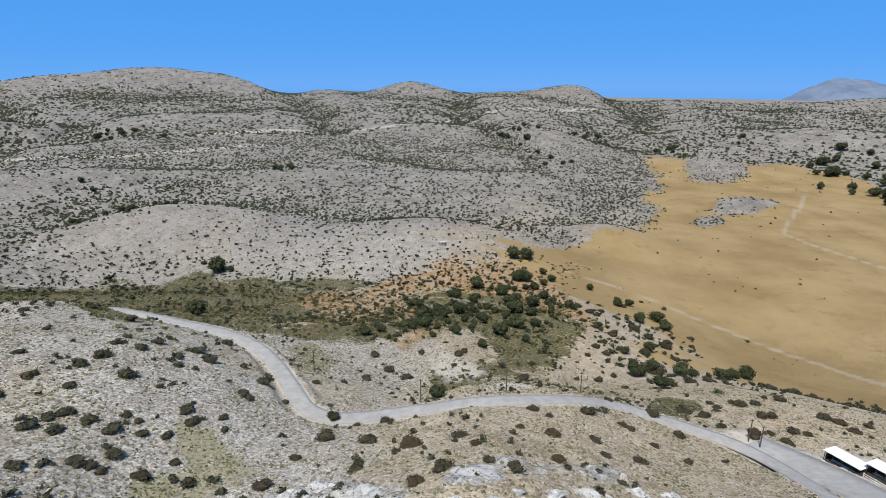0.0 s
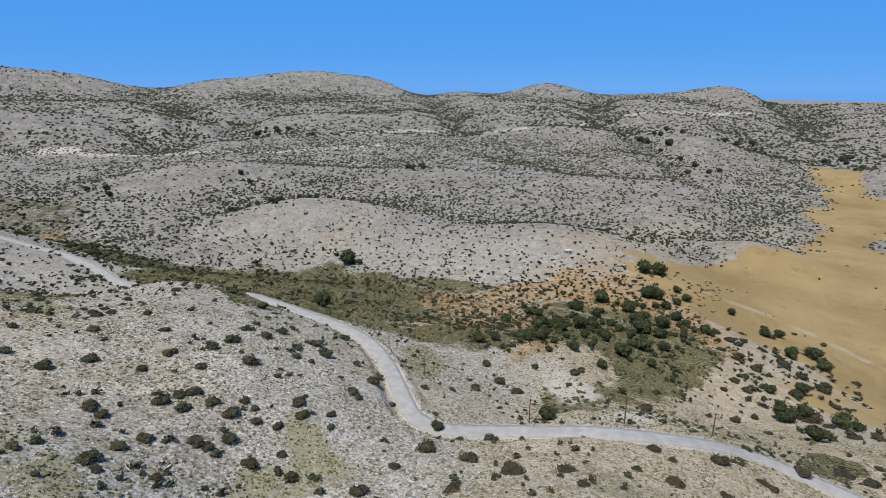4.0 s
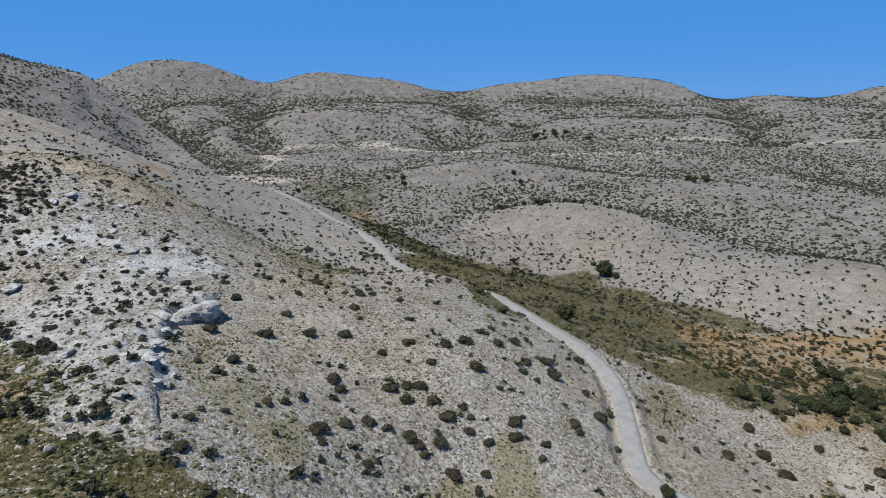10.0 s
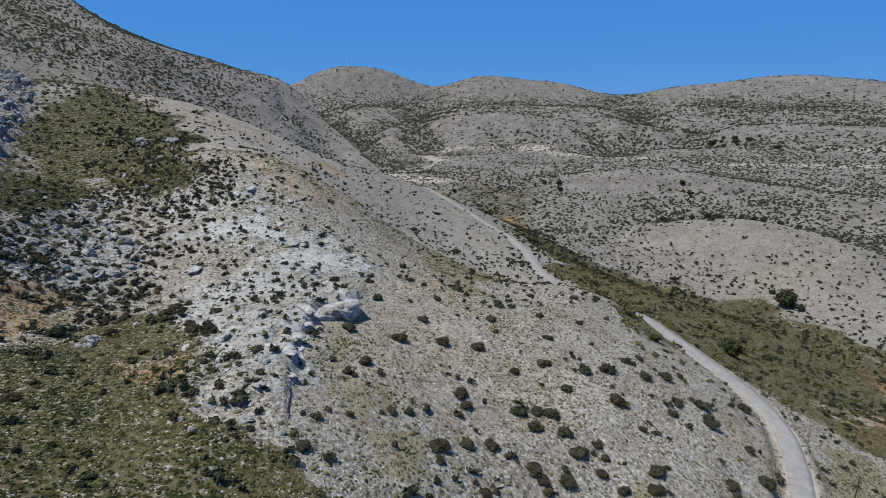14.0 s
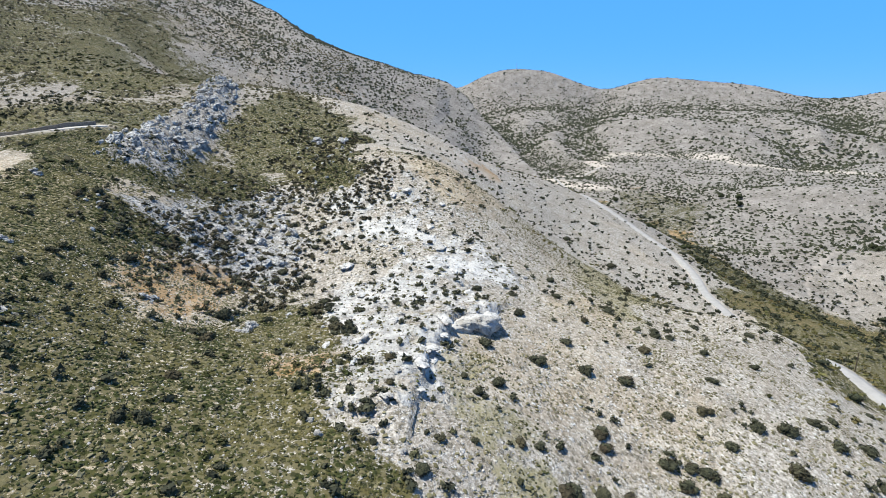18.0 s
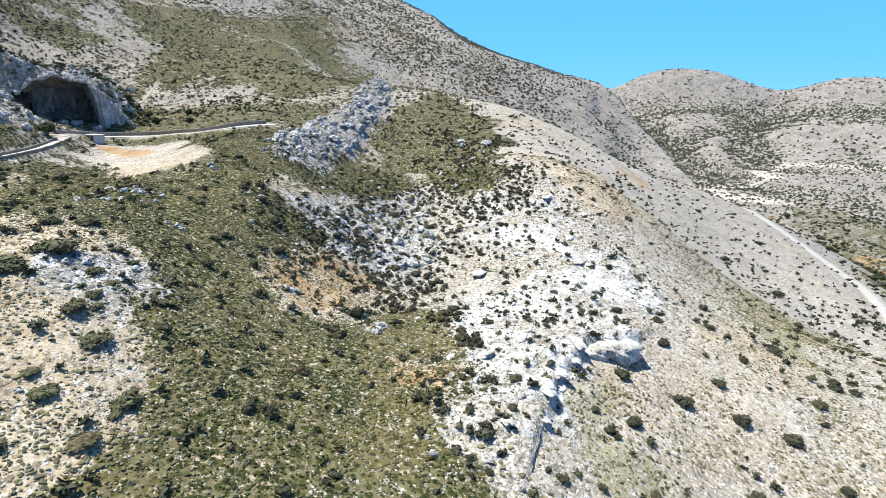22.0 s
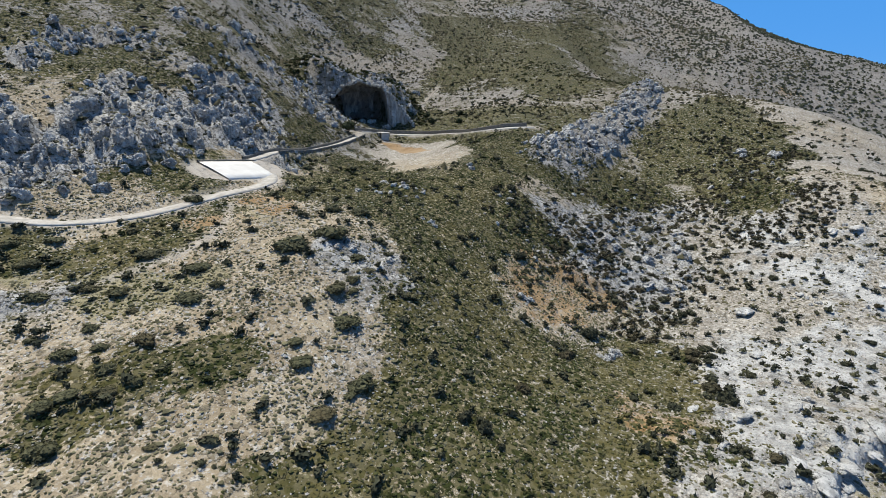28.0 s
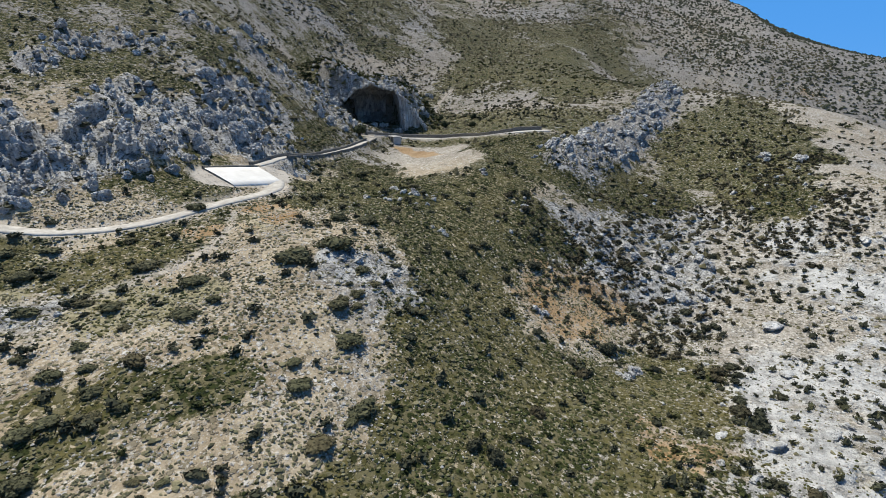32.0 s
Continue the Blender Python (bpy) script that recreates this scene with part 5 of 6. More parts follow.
x, y = spots(26000, 100, 520, lambda x, y: np.clip(zone(x, y, MEADOW) * 0.9 + 0.6 * fbm(x, y, 16, 3, 74) - 0.1, 0, 1) * (1 - plain_zone(x, y)), -30, 75)
scatter("valley_scrub", x, y, rng.uniform(0.6, 1.7, len(x)), SPRAYS, LEAF_VALLEY, "olive and rusty dwarf scrub on the valley floor", 0.75)
x, y = spots(17000, 30, 230, lambda x, y: np.clip(0.13 + 0.5 * fbm(x, y, 24, 3, 75) + 0.4 * zone(x, y, ROCK) + 0.35 * zone(x, y, CLIFF) + 0.15 * smooth(116, 126, bearing(x, y)), 0.02, 0.6) * (1 - plain_zone(x, y)) * (1 - 0.7 * fin_ridge(x, y)))
scatter("small_shrubs", x, y, rng.uniform(0.6, 1.5, len(x)), SCRUB, LEAF_OAK, "small dark shrubs scattered over the hillside", 0.85)
FAR_CLUMPS = [plant_shape(rng, 2, 16, 0.75, (3, 5), 0.3) for k in range(6)]


def bushy(x, y, size, seed):
    """How thick the shrubs stand on the far hills: thick in hollows and folds, thin on the pale domes."""
    much = np.clip(0.39 + 0.06 * smooth(950, 500, np.hypot(x - CX, y - CY)) + 0.4 * moist(x, y) + 0.4 * fbm(x, y, size, 4, seed) + 0.45 * fold(x, y), 0.14, 1)
    return much * (1 - 0.2 * zone(x, y, DOMES)) * (1 - 0.75 * zone(x, y, MEADOW)) * (1 - 0.99 * plain_zone(x, y))


x, y = spots(26000, 190, 460, lambda x, y: bushy(x, y, 60, 76) * (1 - 0.6 * smooth(46, 54, bearing(x, y))))
scatter("hillside_shrubs", x, y, rng.uniform(1.2, 2.8, len(x)) * (1 - 0.3 * smooth(46, 54, bearing(x, y))), FAR_CLUMPS, LEAF_FAR, "dark shrubs dotting the hillsides", 0.95)
x, y = spots(130000, 460, 950, lambda x, y: bushy(x, y, 80, 79))
scatter("upper_shrubs", x, y, rng.uniform(1.7, 3.6, len(x)), BOBS, LEAF_FAR, "dark shrubs dotting the far hillsides", 0.95)
x, y = spots(170000, 950, 2050, lambda x, y: bushy(x, y, 150, 77), -48, 105)
scatter("far_shrubs", x, y, rng.uniform(2.8, 5.6, len(x)) * rng.choice([0.8, 1.0, 1.4], len(x)), BOBS, LEAF_FAR, "dark shrubs on the distant mountain sides", 0.9)
x, y = spots(56000, 110, 620, lambda x, y: np.clip(0.42 + 0.8 * fbm(x, y, 28, 4, 96), 0.08, 1) * (1 - 0.7 * fin_ridge(x, y)) * (1 - 0.6 * zone(x, y, GREEN)), 84, 142)
scatter("slope_shrubs", x, y, rng.uniform(0.6, 1.5, len(x)) * (1 + 0.0008 * np.hypot(x, y)), BOBS, LEAF_OLIVE, "small dark shrubs dotting the great stony slope", 0.95)
SHRUBBY = [ROCK_SHRUB, (-185, 22, 40, 14, 172), (-136, 33, 16, 9, 154), (-96, 12, 12, 9, 160)]
x, y = spots(60000, 60, 230, lambda x, y: zone(x, y, SHRUBBY) * np.clip(0.12 + 0.35 * fbm(x, y, 9, 3, 79), 0.02, 1), 60, 110)
scatter("rock_shrubs", x, y, rng.uniform(0.5, 1.3, len(x)), SCRUB, LEAF_OAK, "dense dark shrubs between grey limestone rocks", 0.9)
x, y = spots(60000, 40, 170, lambda x, y: 0.03 * zone(x, y, [SPUR_WHITE]) * np.clip(0.5 + 0.8 * fbm(x, y, 7, 3, 97), 0.05, 1), 55, 100)
scatter("spur_shrubs", x, y, rng.uniform(0.4, 1.15, len(x)), SCRUB, LEAF_OLIVE, "small dark rounded shrubs on the white scree of the spur", 0.85)
x, y = spots(40000, 55, 130, lambda x, y: 0.055 * zone(x, y, [ORANGE_BANK, WHITE_SLOPE]) * np.clip(0.5 + 0.8 * fbm(x, y, 6, 3, 98), 0.05, 1), 80, 125)
scatter("bank_shrubs", x, y, rng.uniform(0.4, 1.3, len(x)), SCRUB, LEAF_OLIVE, "olive shrubs between stones on the orange bank", 0.8)
x, y = spots(9000, 120, 345, lambda x, y: 0.16 * zone(x, y, [RIM_SCRUB, ORANGE_VALLEY, MEADOW_FLOOR]) * np.clip(0.7 + 0.9 * fbm(x, y, 25, 3, 99), 0.1, 1) * (1 - 0.9 * plain_zone(x, y)), -40, 45)
scatter("valley_bushes", x, y, rng.uniform(1.2, 3.4, len(x)), CLUMPS, LEAF_FAR, "dark bushes strewn over the valley floor", 0.75)
x, y = spots(30000, 300, 800, lambda x, y: 0.3 * zone(x, y, [MEADOW_UPPER]) * np.clip(0.5 + 0.9 * fbm(x, y, 40, 3, 100), 0.05, 1), 30, 75)
scatter("upper_valley_bushes", x, y, rng.uniform(1.8, 4.4, len(x)), CLUMPS, LEAF_FAR, "dark bushes along the upper valley", 0.85)
x, y = spots(9000, 190, 420, lambda x, y: np.clip(zone(x, y, SOIL) + 0.3 * zone(x, y, MEADOW) + 0.8 * fbm(x, y, 20, 3, 80) - 0.45, 0, 1), -40, 60)
scatter("brown_scrub", x, y, rng.uniform(0.8, 2.2, len(x)), CLUMPS, LEAF_RUST, "rusty brown and dark scrub on orange earth", 0.7)

# ---- limestone outcrops ----


def limestone(name, dark, light):
    m = Mat(name, 0.9, 0.15)
    streak = m.noise(1.1, 8, 0.7, (1, 1, 0.35))
    c = m.mix(m.ramp(streak, 0.36, 0.62), dark, light)
    c = m.mix(m.math("MULTIPLY", m.ramp(m.noise(4.5, 5), 0.5, 0.66), 0.5), c, (0.36, 0.32, 0.26))
    c = m.mix(m.ramp(m.noise(0.5, 6, 0.75), 0.46, 0.36), c, (0.10, 0.10, 0.10))
    return m.done(c, m.noise(0.9, 10, 0.75), 1.0, 0.5)


LIMESTONE = limestone("grey_limestone", (0.26, 0.257, 0.252), (0.63, 0.62, 0.60))
WHITE_LIMESTONE = limestone("bleached_limestone", (0.38, 0.375, 0.365), (0.70, 0.69, 0.67))


def rock_shape(seed, rings=20, segs=30, flute=0.2, rough=1.0):
    """A split, fluted limestone block about 1 across."""
    v, f = ball(rings, segs)
    o = seed * 13.7
    def three(p, s, k):
        return (noise2(p[:, 0] / s + o, p[:, 1] / s + 0.7 * p[:, 2] / s, k) + noise2(p[:, 1] / s - o, p[:, 2] / s + 0.4 * p[:, 0] / s, k + 5)) / 2
    r = 1.05 + 0.5 * three(v, 0.8, seed) - rough * (0.5 * np.abs(three(v, 0.42, seed + 1)) + 0.3 * np.abs(three(v, 0.2, seed + 2)) - 0.12 * three(v, 0.11, seed + 4))
    a = np.arctan2(v[:, 1], v[:, 0])
    r -= flute * np.abs(noise2(a * 3.5 + o, v[:, 2] * 0.8, seed + 3)) ** 0.7 * (1 - v[:, 2] ** 2)
    v = v * r[:, None] * 0.5
    v[:, 2] = v[:, 2] + 0.02 * np.round(v[:, 2] * 9)
    return v, f


ROCK_MESH = [fast_mesh("rock", *rock_shape(s), shade=False) for s in range(10)]
WHITE_MESH = [me.copy() for me in ROCK_MESH]
SMOOTH_MESH = [fast_mesh("rock", *rock_shape(40 + s, flute=0.08, rough=0.6), shade=True) for s in range(10)]
for me in SMOOTH_MESH:
    me.materials.append(WHITE_LIMESTONE)
for me in ROCK_MESH:
    me.materials.append(LIMESTONE)
for me in WHITE_MESH:
    me.materials.append(WHITE_LIMESTONE)


def place_rocks(places, tall, label, group, turn=None, long=1.0, category="rock", meshes=ROCK_MESH):
    xs, ys = np.array([p[0] for p in places], float), np.array([p[1] for p in places], float)
    for x, y, z, (_, _, size) in zip(xs, ys, ground_height(xs, ys), places):
        ob = new("rock_outcrop", meshes[rng.integers(10)])
        h = size * tall * rng.uniform(0.75, 1.25)
        a = rng.uniform(0, 6.28) if turn is None else radians(turn + rng.uniform(-15, 15))
        ob.matrix_world = Matrix.LocRotScale((x, y, z + h * 0.06), Euler((rng.uniform(-0.15, 0.15), rng.uniform(-0.15, 0.15), a)), (size * long * rng.uniform(0.9, 1.2), size * rng.uniform(0.7, 1.0), h))
        tagged(ob, label, category, group)


ROCKS_CLIFF = [(-101.8, -80.1, 9.9), (-100, -72.7, 8.4), (-88.6, -69.6, 8.7), (-88.1, -63.5, 8.5), (-90.1, -75.7, 6.7), (-73.4, -60, 6.4), (-64.9, -58.9, 7.5), (-60.1, -58.2, 6.4), (-71.2, -62.4, 5.4), (-54.7, -56.9, 5.2), (-68.4, -71.8, 7.3), (-59.4, -68.5, 7.4), (-50.6, -60.7, 6.5), (-54.8, -72.5, 6.4), (-47.8, -60.3, 4.9), (-55, -63.7, 4.6), (-73, -72.9, 5.8), (-77.7, -97.2, 6.5), (-89.9, -96.3, 5.9), (-151.5, -133.3, 13.2), (-115.8, -103.3, 7.2)]
ROCKS_CAVE = [(-127.7, -79.3, 7.4), (-154.9, -99.3, 7.3), (-144.1, -96.5, 6.8), (-136, -81.6, 5.7), (-176.6, -86.5, 7.8), (-183.7, -86.4, 8), (-230.2, -109.5, 7.6), (-173.1, -86.7, 5.8), (-163.3, -101.2, 7.5), (-168.6, -95.8, 8.3), (-175.1, -91.1, 7.7), (-232.9, -120.2, 7.8)]
ROCKS_SPINE = [(-73.8, 40.3, 7.3), (-76.1, 38, 4.1), (-72.3, 41.6, 2.9), (-65.2, 32.9, 4.2), (-60.5, 30.1, 3.3), (-57.6, 28.8, 2.5), (-62.8, 23.5, 2.6), (-56, 23.4, 3), (-53.4, 25.4, 2.9), (-51.8, 26.8, 2.3), (-89.6, 43.7, 3.9), (-97.2, 43.7, 4.2), (-86, 45.1, 2.8), (-107.6, 45.3, 4.6), (-117.4, 44, 4.9), (-128.6, 50.7, 4.9), (-132.8, 43.3, 5.5), (-130.1, 37.3, 5.3), (-112.9, 32.2, 4.7), (-101.9, 25.4, 4.2), (-90.4, 27.3, 4.7), (-74.2, 29.4, 3.9), (-70, 22.8, 3.6), (-67.7, 20.6, 2.8), (-95.1, 32.8, 4)]
ROCKS_HOLLOW = [(-81.9, -19.5, 2.1), (-82, -18.4, 1.6), (-79.5, 9.7, 2.8), (-77.2, 9.1, 2), (-63.5, 23, 1.9), (-81.4, -3.1, 2.3), (-80.2, -2.2, 1.5), (-124.9, 10.5, 5.4), (-117.9, 8.4, 5.2), (-122.3, 13.7, 4.2), (-108.4, 11.6, 4.7), (-104.1, 14.6, 3.5), (-118.6, 2.1, 4.2), (-114.3, -3.3, 3.8), (-106.5, 1.7, 2.9), (-112, 16.4, 3.8), (-128.6, 4.6, 4.5), (-107.8, 6.2, 3.8), (-96.5, -36.2, 3.1), (-92.2, -28.7, 2.8), (-114.7, -27.3, 3.4), (-189.8, 24.9, 7.7), (-185.6, 28.7, 5.9), (-43.9, -12.2, 0.9), (-38.6, -4.6, 0.5)]
ROCKS_FRONT = [(-18.9, 56.4, 2.9), (-15.8, 55.7, 3.6), (-12.1, 52, 3.1), (-9.2, 50.6, 2.6), (-5.4, 46.1, 2.4), (-2.4, 45.1, 2.1), (1, 44.9, 1.7), (4.4, 44.3, 2.3), (8.3, 47.1, 1.8), (12.3, 48.6, 3.1), (16.7, 52.6, 3), (20.9, 54.7, 2.8), (26.2, 59.1, 2.3), (30.8, 60.5, 2), (-24.1, 56.5, 2.2)]


def crumble(places, count, share, reach):
    """Smaller blocks strewn round each place."""
    out = []
    for x, y, size in places:
        for k in range(count):
            out.append((x + reach * size * rng.uniform(-0.5, 0.5), y + reach * size * rng.uniform(-0.5, 0.5), size * share * rng.uniform(0.6, 1.3)))
    return out


fin = []
for u in np.linspace(0, 1, 70):
    k = min(int(u * (len(FIN) - 1)), len(FIN) - 2)
    w = u * (len(FIN) - 1) - k
    fin.append((FIN[k][0] + w * (FIN[k + 1][0] - FIN[k][0]) + rng.uniform(-1.5, 1.5), FIN[k][1] + w * (FIN[k + 1][1] - FIN[k][1]) + rng.uniform(-7, 7), rng.uniform(1.8, 4.2) * (0.9 + 0.3 * u)))
place_rocks(fin, 0.5, "jagged grey limestone block of a long rock fin", "blocks of the limestone fin", 172, 1.3)
place_rocks(crumble(ROCKS_CLIFF, 4, 0.4, 1.2), 0.7, "fluted grey limestone crag on the steep slope", "crags of the cliff")
place_rocks(crumble(ROCKS_CAVE, 2, 0.5, 0.9), 0.85, "grey limestone face beside the cave mouth", "rocks round the cave")
place_rocks([(-76.2, 41.8, 6.6), (-75.0, 39.2, 4.4)], 0.55, "large smooth bleached limestone boulder on the spur", "blocks of the limestone spine", 118, 1.15, meshes=SMOOTH_MESH)
place_rocks([(-73.2, 36.0, 2.6), (-70.4, 35.1, 1.8), (-66.6, 32.2, 2.9), (-64.9, 32.4, 1.5), (-62.0, 30.4, 2.3), (-57.6, 29.3, 1.6), (-63.5, 28.6, 1.3), (-55.5, 25.2, 1.7), (-51.4, 23.0, 1.5), (-78.2, 44.3, 2.2)], 0.3, "smooth bleached limestone slab of a low cliff on the spur", "blocks of the limestone spine", 28, 1.35, meshes=SMOOTH_MESH)
place_rocks(crumble(ROCKS_SPINE[10:], 1, 0.5, 1.0), 0.3, "low bleached white limestone block on the spur", "blocks of the limestone spine", 160, 1.3, meshes=SMOOTH_MESH)
place_rocks(crumble(ROCKS_HOLLOW, 2, 0.6, 0.9), 0.55, "weathered pale limestone boulder among shrubs", "boulders in the hollow")
place_rocks(crumble(ROCKS_FRONT, 2, 0.7, 0.9), 0.35, "white weathered limestone slab in the stony slope", "slabs on the lower slope", 170, 1.4, meshes=WHITE_MESH)

BLOCKS = [rock_shape(20 + s, 8, 12) for s in range(8)]
x, y = spots(70000, 38, 290, lambda x, y: 0.3 * zone(x, y, CLIFF) + 0.3 * fin_ridge(x, y), 80, 170)
scatter("crag_blocks", x, y, rng.uniform(0.5, 1.8, len(x)), BLOCKS, LIMESTONE, "broken grey limestone blocks covering the crags", 0.8, -0.1)
x, y = spots(60000, 25, 175, lambda x, y: np.clip(0.13 * zone(x, y, ROCK) * (0.5 + fbm(x, y, 8, 3, 88)), 0, 1) * (1 - 0.75 * zone(x, y, [SPUR_WHITE])))
scatter("outcrop_blocks", x, y, rng.uniform(0.5, 1.6, len(x)), BLOCKS, LIMESTONE, "small weathered limestone blocks between the shrubs", 0.6, 0.0)

# ---- built things ----
STONEWALL = mottled("dry_stone_wall", (0.10, 0.095, 0.085), (0.22, 0.21, 0.19), 0.35, 0.95, 0.06)
WHITE_SHEET = mottled("white_painted_sheet", (0.74, 0.75, 0.76), (0.82, 0.82, 0.82), 1.5, 0.45, 0.004, 0.4)
DARK_BOARD = mottled("dark_weathered_board", (0.05, 0.045, 0.04), (0.11, 0.10, 0.09), 0.5, 0.9, 0.01)
GREY_METAL = mottled("galvanised_metal", (0.32, 0.33, 0.34), (0.45, 0.46, 0.47), 0.4, 0.5, 0.002, 0.5)
PALE_WALL = mottled("whitewashed_wall", (0.40, 0.385, 0.36), (0.55, 0.53, 0.50), 0.8, 0.9, 0.01)


def box(bm, cx, cy, cz, sx, sy, sz, m=None, bevel=0.0):
    r = bmesh.ops.create_cube(bm, size=1, matrix=(m or Matrix()) @ Matrix.LocRotScale((cx, cy, cz), None, (sx, sy, sz)))
    if bevel:
        edges = list({e for v in r["verts"] for e in v.link_edges})
        bmesh.ops.bevel(bm, geom=edges, offset=bevel, segments=1, affect="EDGES")


def part(name, bm, material, parent, label=""):
    me = bpy.data.meshes.new(name)
    bm.to_mesh(me)
    bm.free()
    return link(name, me, material, parent, label)


def boxes(*items):
    bm = bmesh.new()
    for it in items:
        box(bm, *it[:6], bevel=it[6] if len(it) > 6 else 0.0)
    return bm


def wall_along(name, road, offset, height, thick, label, start=0, stop=None, base=-0.6):
    """A stone wall that follows a road at a distance from its middle."""
    line, z = road["line"][start:stop], road["z"][start:stop]
    d = np.gradient(line, axis=0)
    d /= np.hypot(*d.T)[:, None]
    side = np.stack([-d[:, 1], d[:, 0]], 1)
    top = height + 0.08 * noise2(np.arange(len(z)) * 0.9, 0 * z, 4)
    rows = [np.c_[line + side * (offset + u * thick / 2), z + h] for u, h in ((-1.1, base), (-1, top), (-0.6, top + 0.08), (0.6, top + 0.08), (1, top), (1.1, base))]
    v = np.stack(rows, 1)
    n, m = v.shape[:2]
    i, j = np.meshgrid(np.arange(n - 1), np.arange(m - 1), indexing="ij")
    f = np.stack([i * m + j, (i + 1) * m + j, (i + 1) * m + j + 1, i * m + j + 1], -1).reshape(-1, 4)
    return tagged(link(name, fast_mesh(name, v.reshape(-1, 3), f, shade=False), STONEWALL), label, "wall", "walls on the way to the cave")


wall_along("stone_wall", WALL_ROAD, 1.3, 0.55, 0.35, "low dark dry stone wall beside the narrow road")
wall_along("stone_wall", WALL_ROAD, -1.3, 0.3, 0.35, "low dark dry stone parapet beside the narrow road", 8)
wall_along("stone_wall", TERRACE, 2.9, 1.0, 0.6, "dark stone retaining wall below the cave terrace", 4, None, -2.2)
wall_along("stone_wall", PARKING, 3.4, 1.45, 0.4, "low dark wall behind the pale parking place", 0, None)


def cave_top(x, y):
    """Height of the rock over the cave."""
    u, s = cave_axes(x, y)
    rise = CAVE[2] + 14.6 - 0.055 * (u + 2) ** 2 + 3.0 * smooth(2, 12, s) + 1.6 * fbm(x, y, 5, 3, 24)
    return np.maximum(land(x, y) + 0.15 + 0.9 * np.abs(fbm(x, y, 4, 3, 14)), rise)


def cave():
    """The hill's roof over the cave with its arched ceiling."""
    nu, ns = 61, 34
    us, ss = np.linspace(-17, 17, nu), np.linspace(2.0, 31, ns)
    u, s = np.meshgrid(us, ss, indexing="ij")
    s = s + (2.2 * noise2(u / 3.4, 0 * s, 12) + 1.2 * noise2(u / 1.3, 0 * s, 13)) * smooth(10, 3, s)
    x, y = CAVE[0] + 0.6 * u - 0.8 * s, CAVE[1] - 0.8 * u - 0.6 * s
    top = cave_top(x, y)
    arch = CAVE[2] + (15.2 - 4.0 * smooth(9, 27, s)) * np.clip(1 - (np.abs(u + 1.0 + 1.5 * noise2(u / 5, 0 * u, 18)) / 10.8) ** 9, 0, 1) ** 0.8 - 1.0 + 1.8 * fbm(x, y, 4, 4, 15)
    low = np.minimum(arch, top - 0.5)
    v = np.concatenate([np.stack([x, y, top], -1).reshape(-1, 3), np.stack([x, y, low], -1).reshape(-1, 3)])
    n = nu * ns
    i, j = np.meshgrid(np.arange(nu - 1), np.arange(ns - 1), indexing="ij")
    q = np.stack([i * ns + j, (i + 1) * ns + j, (i + 1) * ns + j + 1, i * ns + j + 1], -1).reshape(-1, 4)
    k = np.arange(nu - 1)
    front = np.stack([k * ns, k * ns + n, (k + 1) * ns + n, (k + 1) * ns], -1)
    e = np.arange(ns - 1)
    sides = [np.stack([o + e, o + e + 1, o + e + 1 + n, o + e + n], -1) for o in (0, (nu - 1) * ns)]
    faces = np.concatenate([q[:, ::-1], q + n, front, sides[0], sides[1][:, ::-1]])
    me = fast_mesh("cave_roof", v, faces, shade=False)
    me.materials.append(LIMESTONE)
    me.materials.append(GROUND)
    me.polygons.foreach_set("material_index", (np.arange(len(faces)) < len(q)).astype(np.int32))
    face = np.tile((smooth(9, 3, s) * (0.5 + 0.5 * noise2(u / 3, s / 3, 17))).ravel(), 2)
    for key, value in (("rock", 0.3 + 0.5 * face), ("far", 0.5 - 0.4 * face), ("green", 0.35 * (1 - face)), ("tan", 0.3)):
        me.attributes.new(key, "FLOAT", "POINT").data.foreach_set("value", np.full(len(v), value, np.float32) if np.isscalar(value) else value.astype(np.float32))
    ob = link("cave_roof", me, None)
    tagged(ob, "grey limestone bluff arching over a dark cave mouth", kind="structure")
    su, sz = np.meshgrid(np.linspace(-13, 13, 27), np.linspace(-1, 14, 14), indexing="ij")
    s = 24.5 - 0.02 * su * su + 1.2 * fbm(su, sz, 5, 3, 16)
    v = np.stack([CAVE[0] + 0.6 * su - 0.8 * s, CAVE[1] - 0.8 * su - 0.6 * s, CAVE[2] + sz], -1).reshape(-1, 3)
    i, j = np.meshgrid(np.arange(26), np.arange(13), indexing="ij")
    q = np.stack([i * 14 + j, (i + 1) * 14 + j, (i + 1) * 14 + j + 1, i * 14 + j + 1], -1).reshape(-1, 4)
    tagged(link("cave_back", fast_mesh("cave_back", v, q, shade=False), LIMESTONE), "dark rough back wall of the cave", kind="structure")


cave()
u, s = rng.uniform(-19, 19, 420), 1.5 + 24 * rng.uniform(0, 1, 420) ** 2
x, y = CAVE[0] + 0.6 * u - 0.8 * s, CAVE[1] - 0.8 * u - 0.6 * s
flat_land = ground_height
ground_height = cave_top
scatter("bluff_blocks", x, y, rng.uniform(0.5, 1.7, 420), BLOCKS, LIMESTONE, "broken limestone blocks on the bluff over the cave", 0.8, 0.0)
u, s = rng.uniform(-24, 24, 620), rng.uniform(3, 44, 620)
x, y = CAVE[0] + 0.6 * u - 0.8 * s, CAVE[1] - 0.8 * u - 0.6 * s
scatter("bluff_shrubs", x, y, rng.uniform(0.8, 2.2, 620), SCRUB, LEAF_SCRUB, "green shrubs on the bluff over the cave", 0.8)
ground_height = flat_land


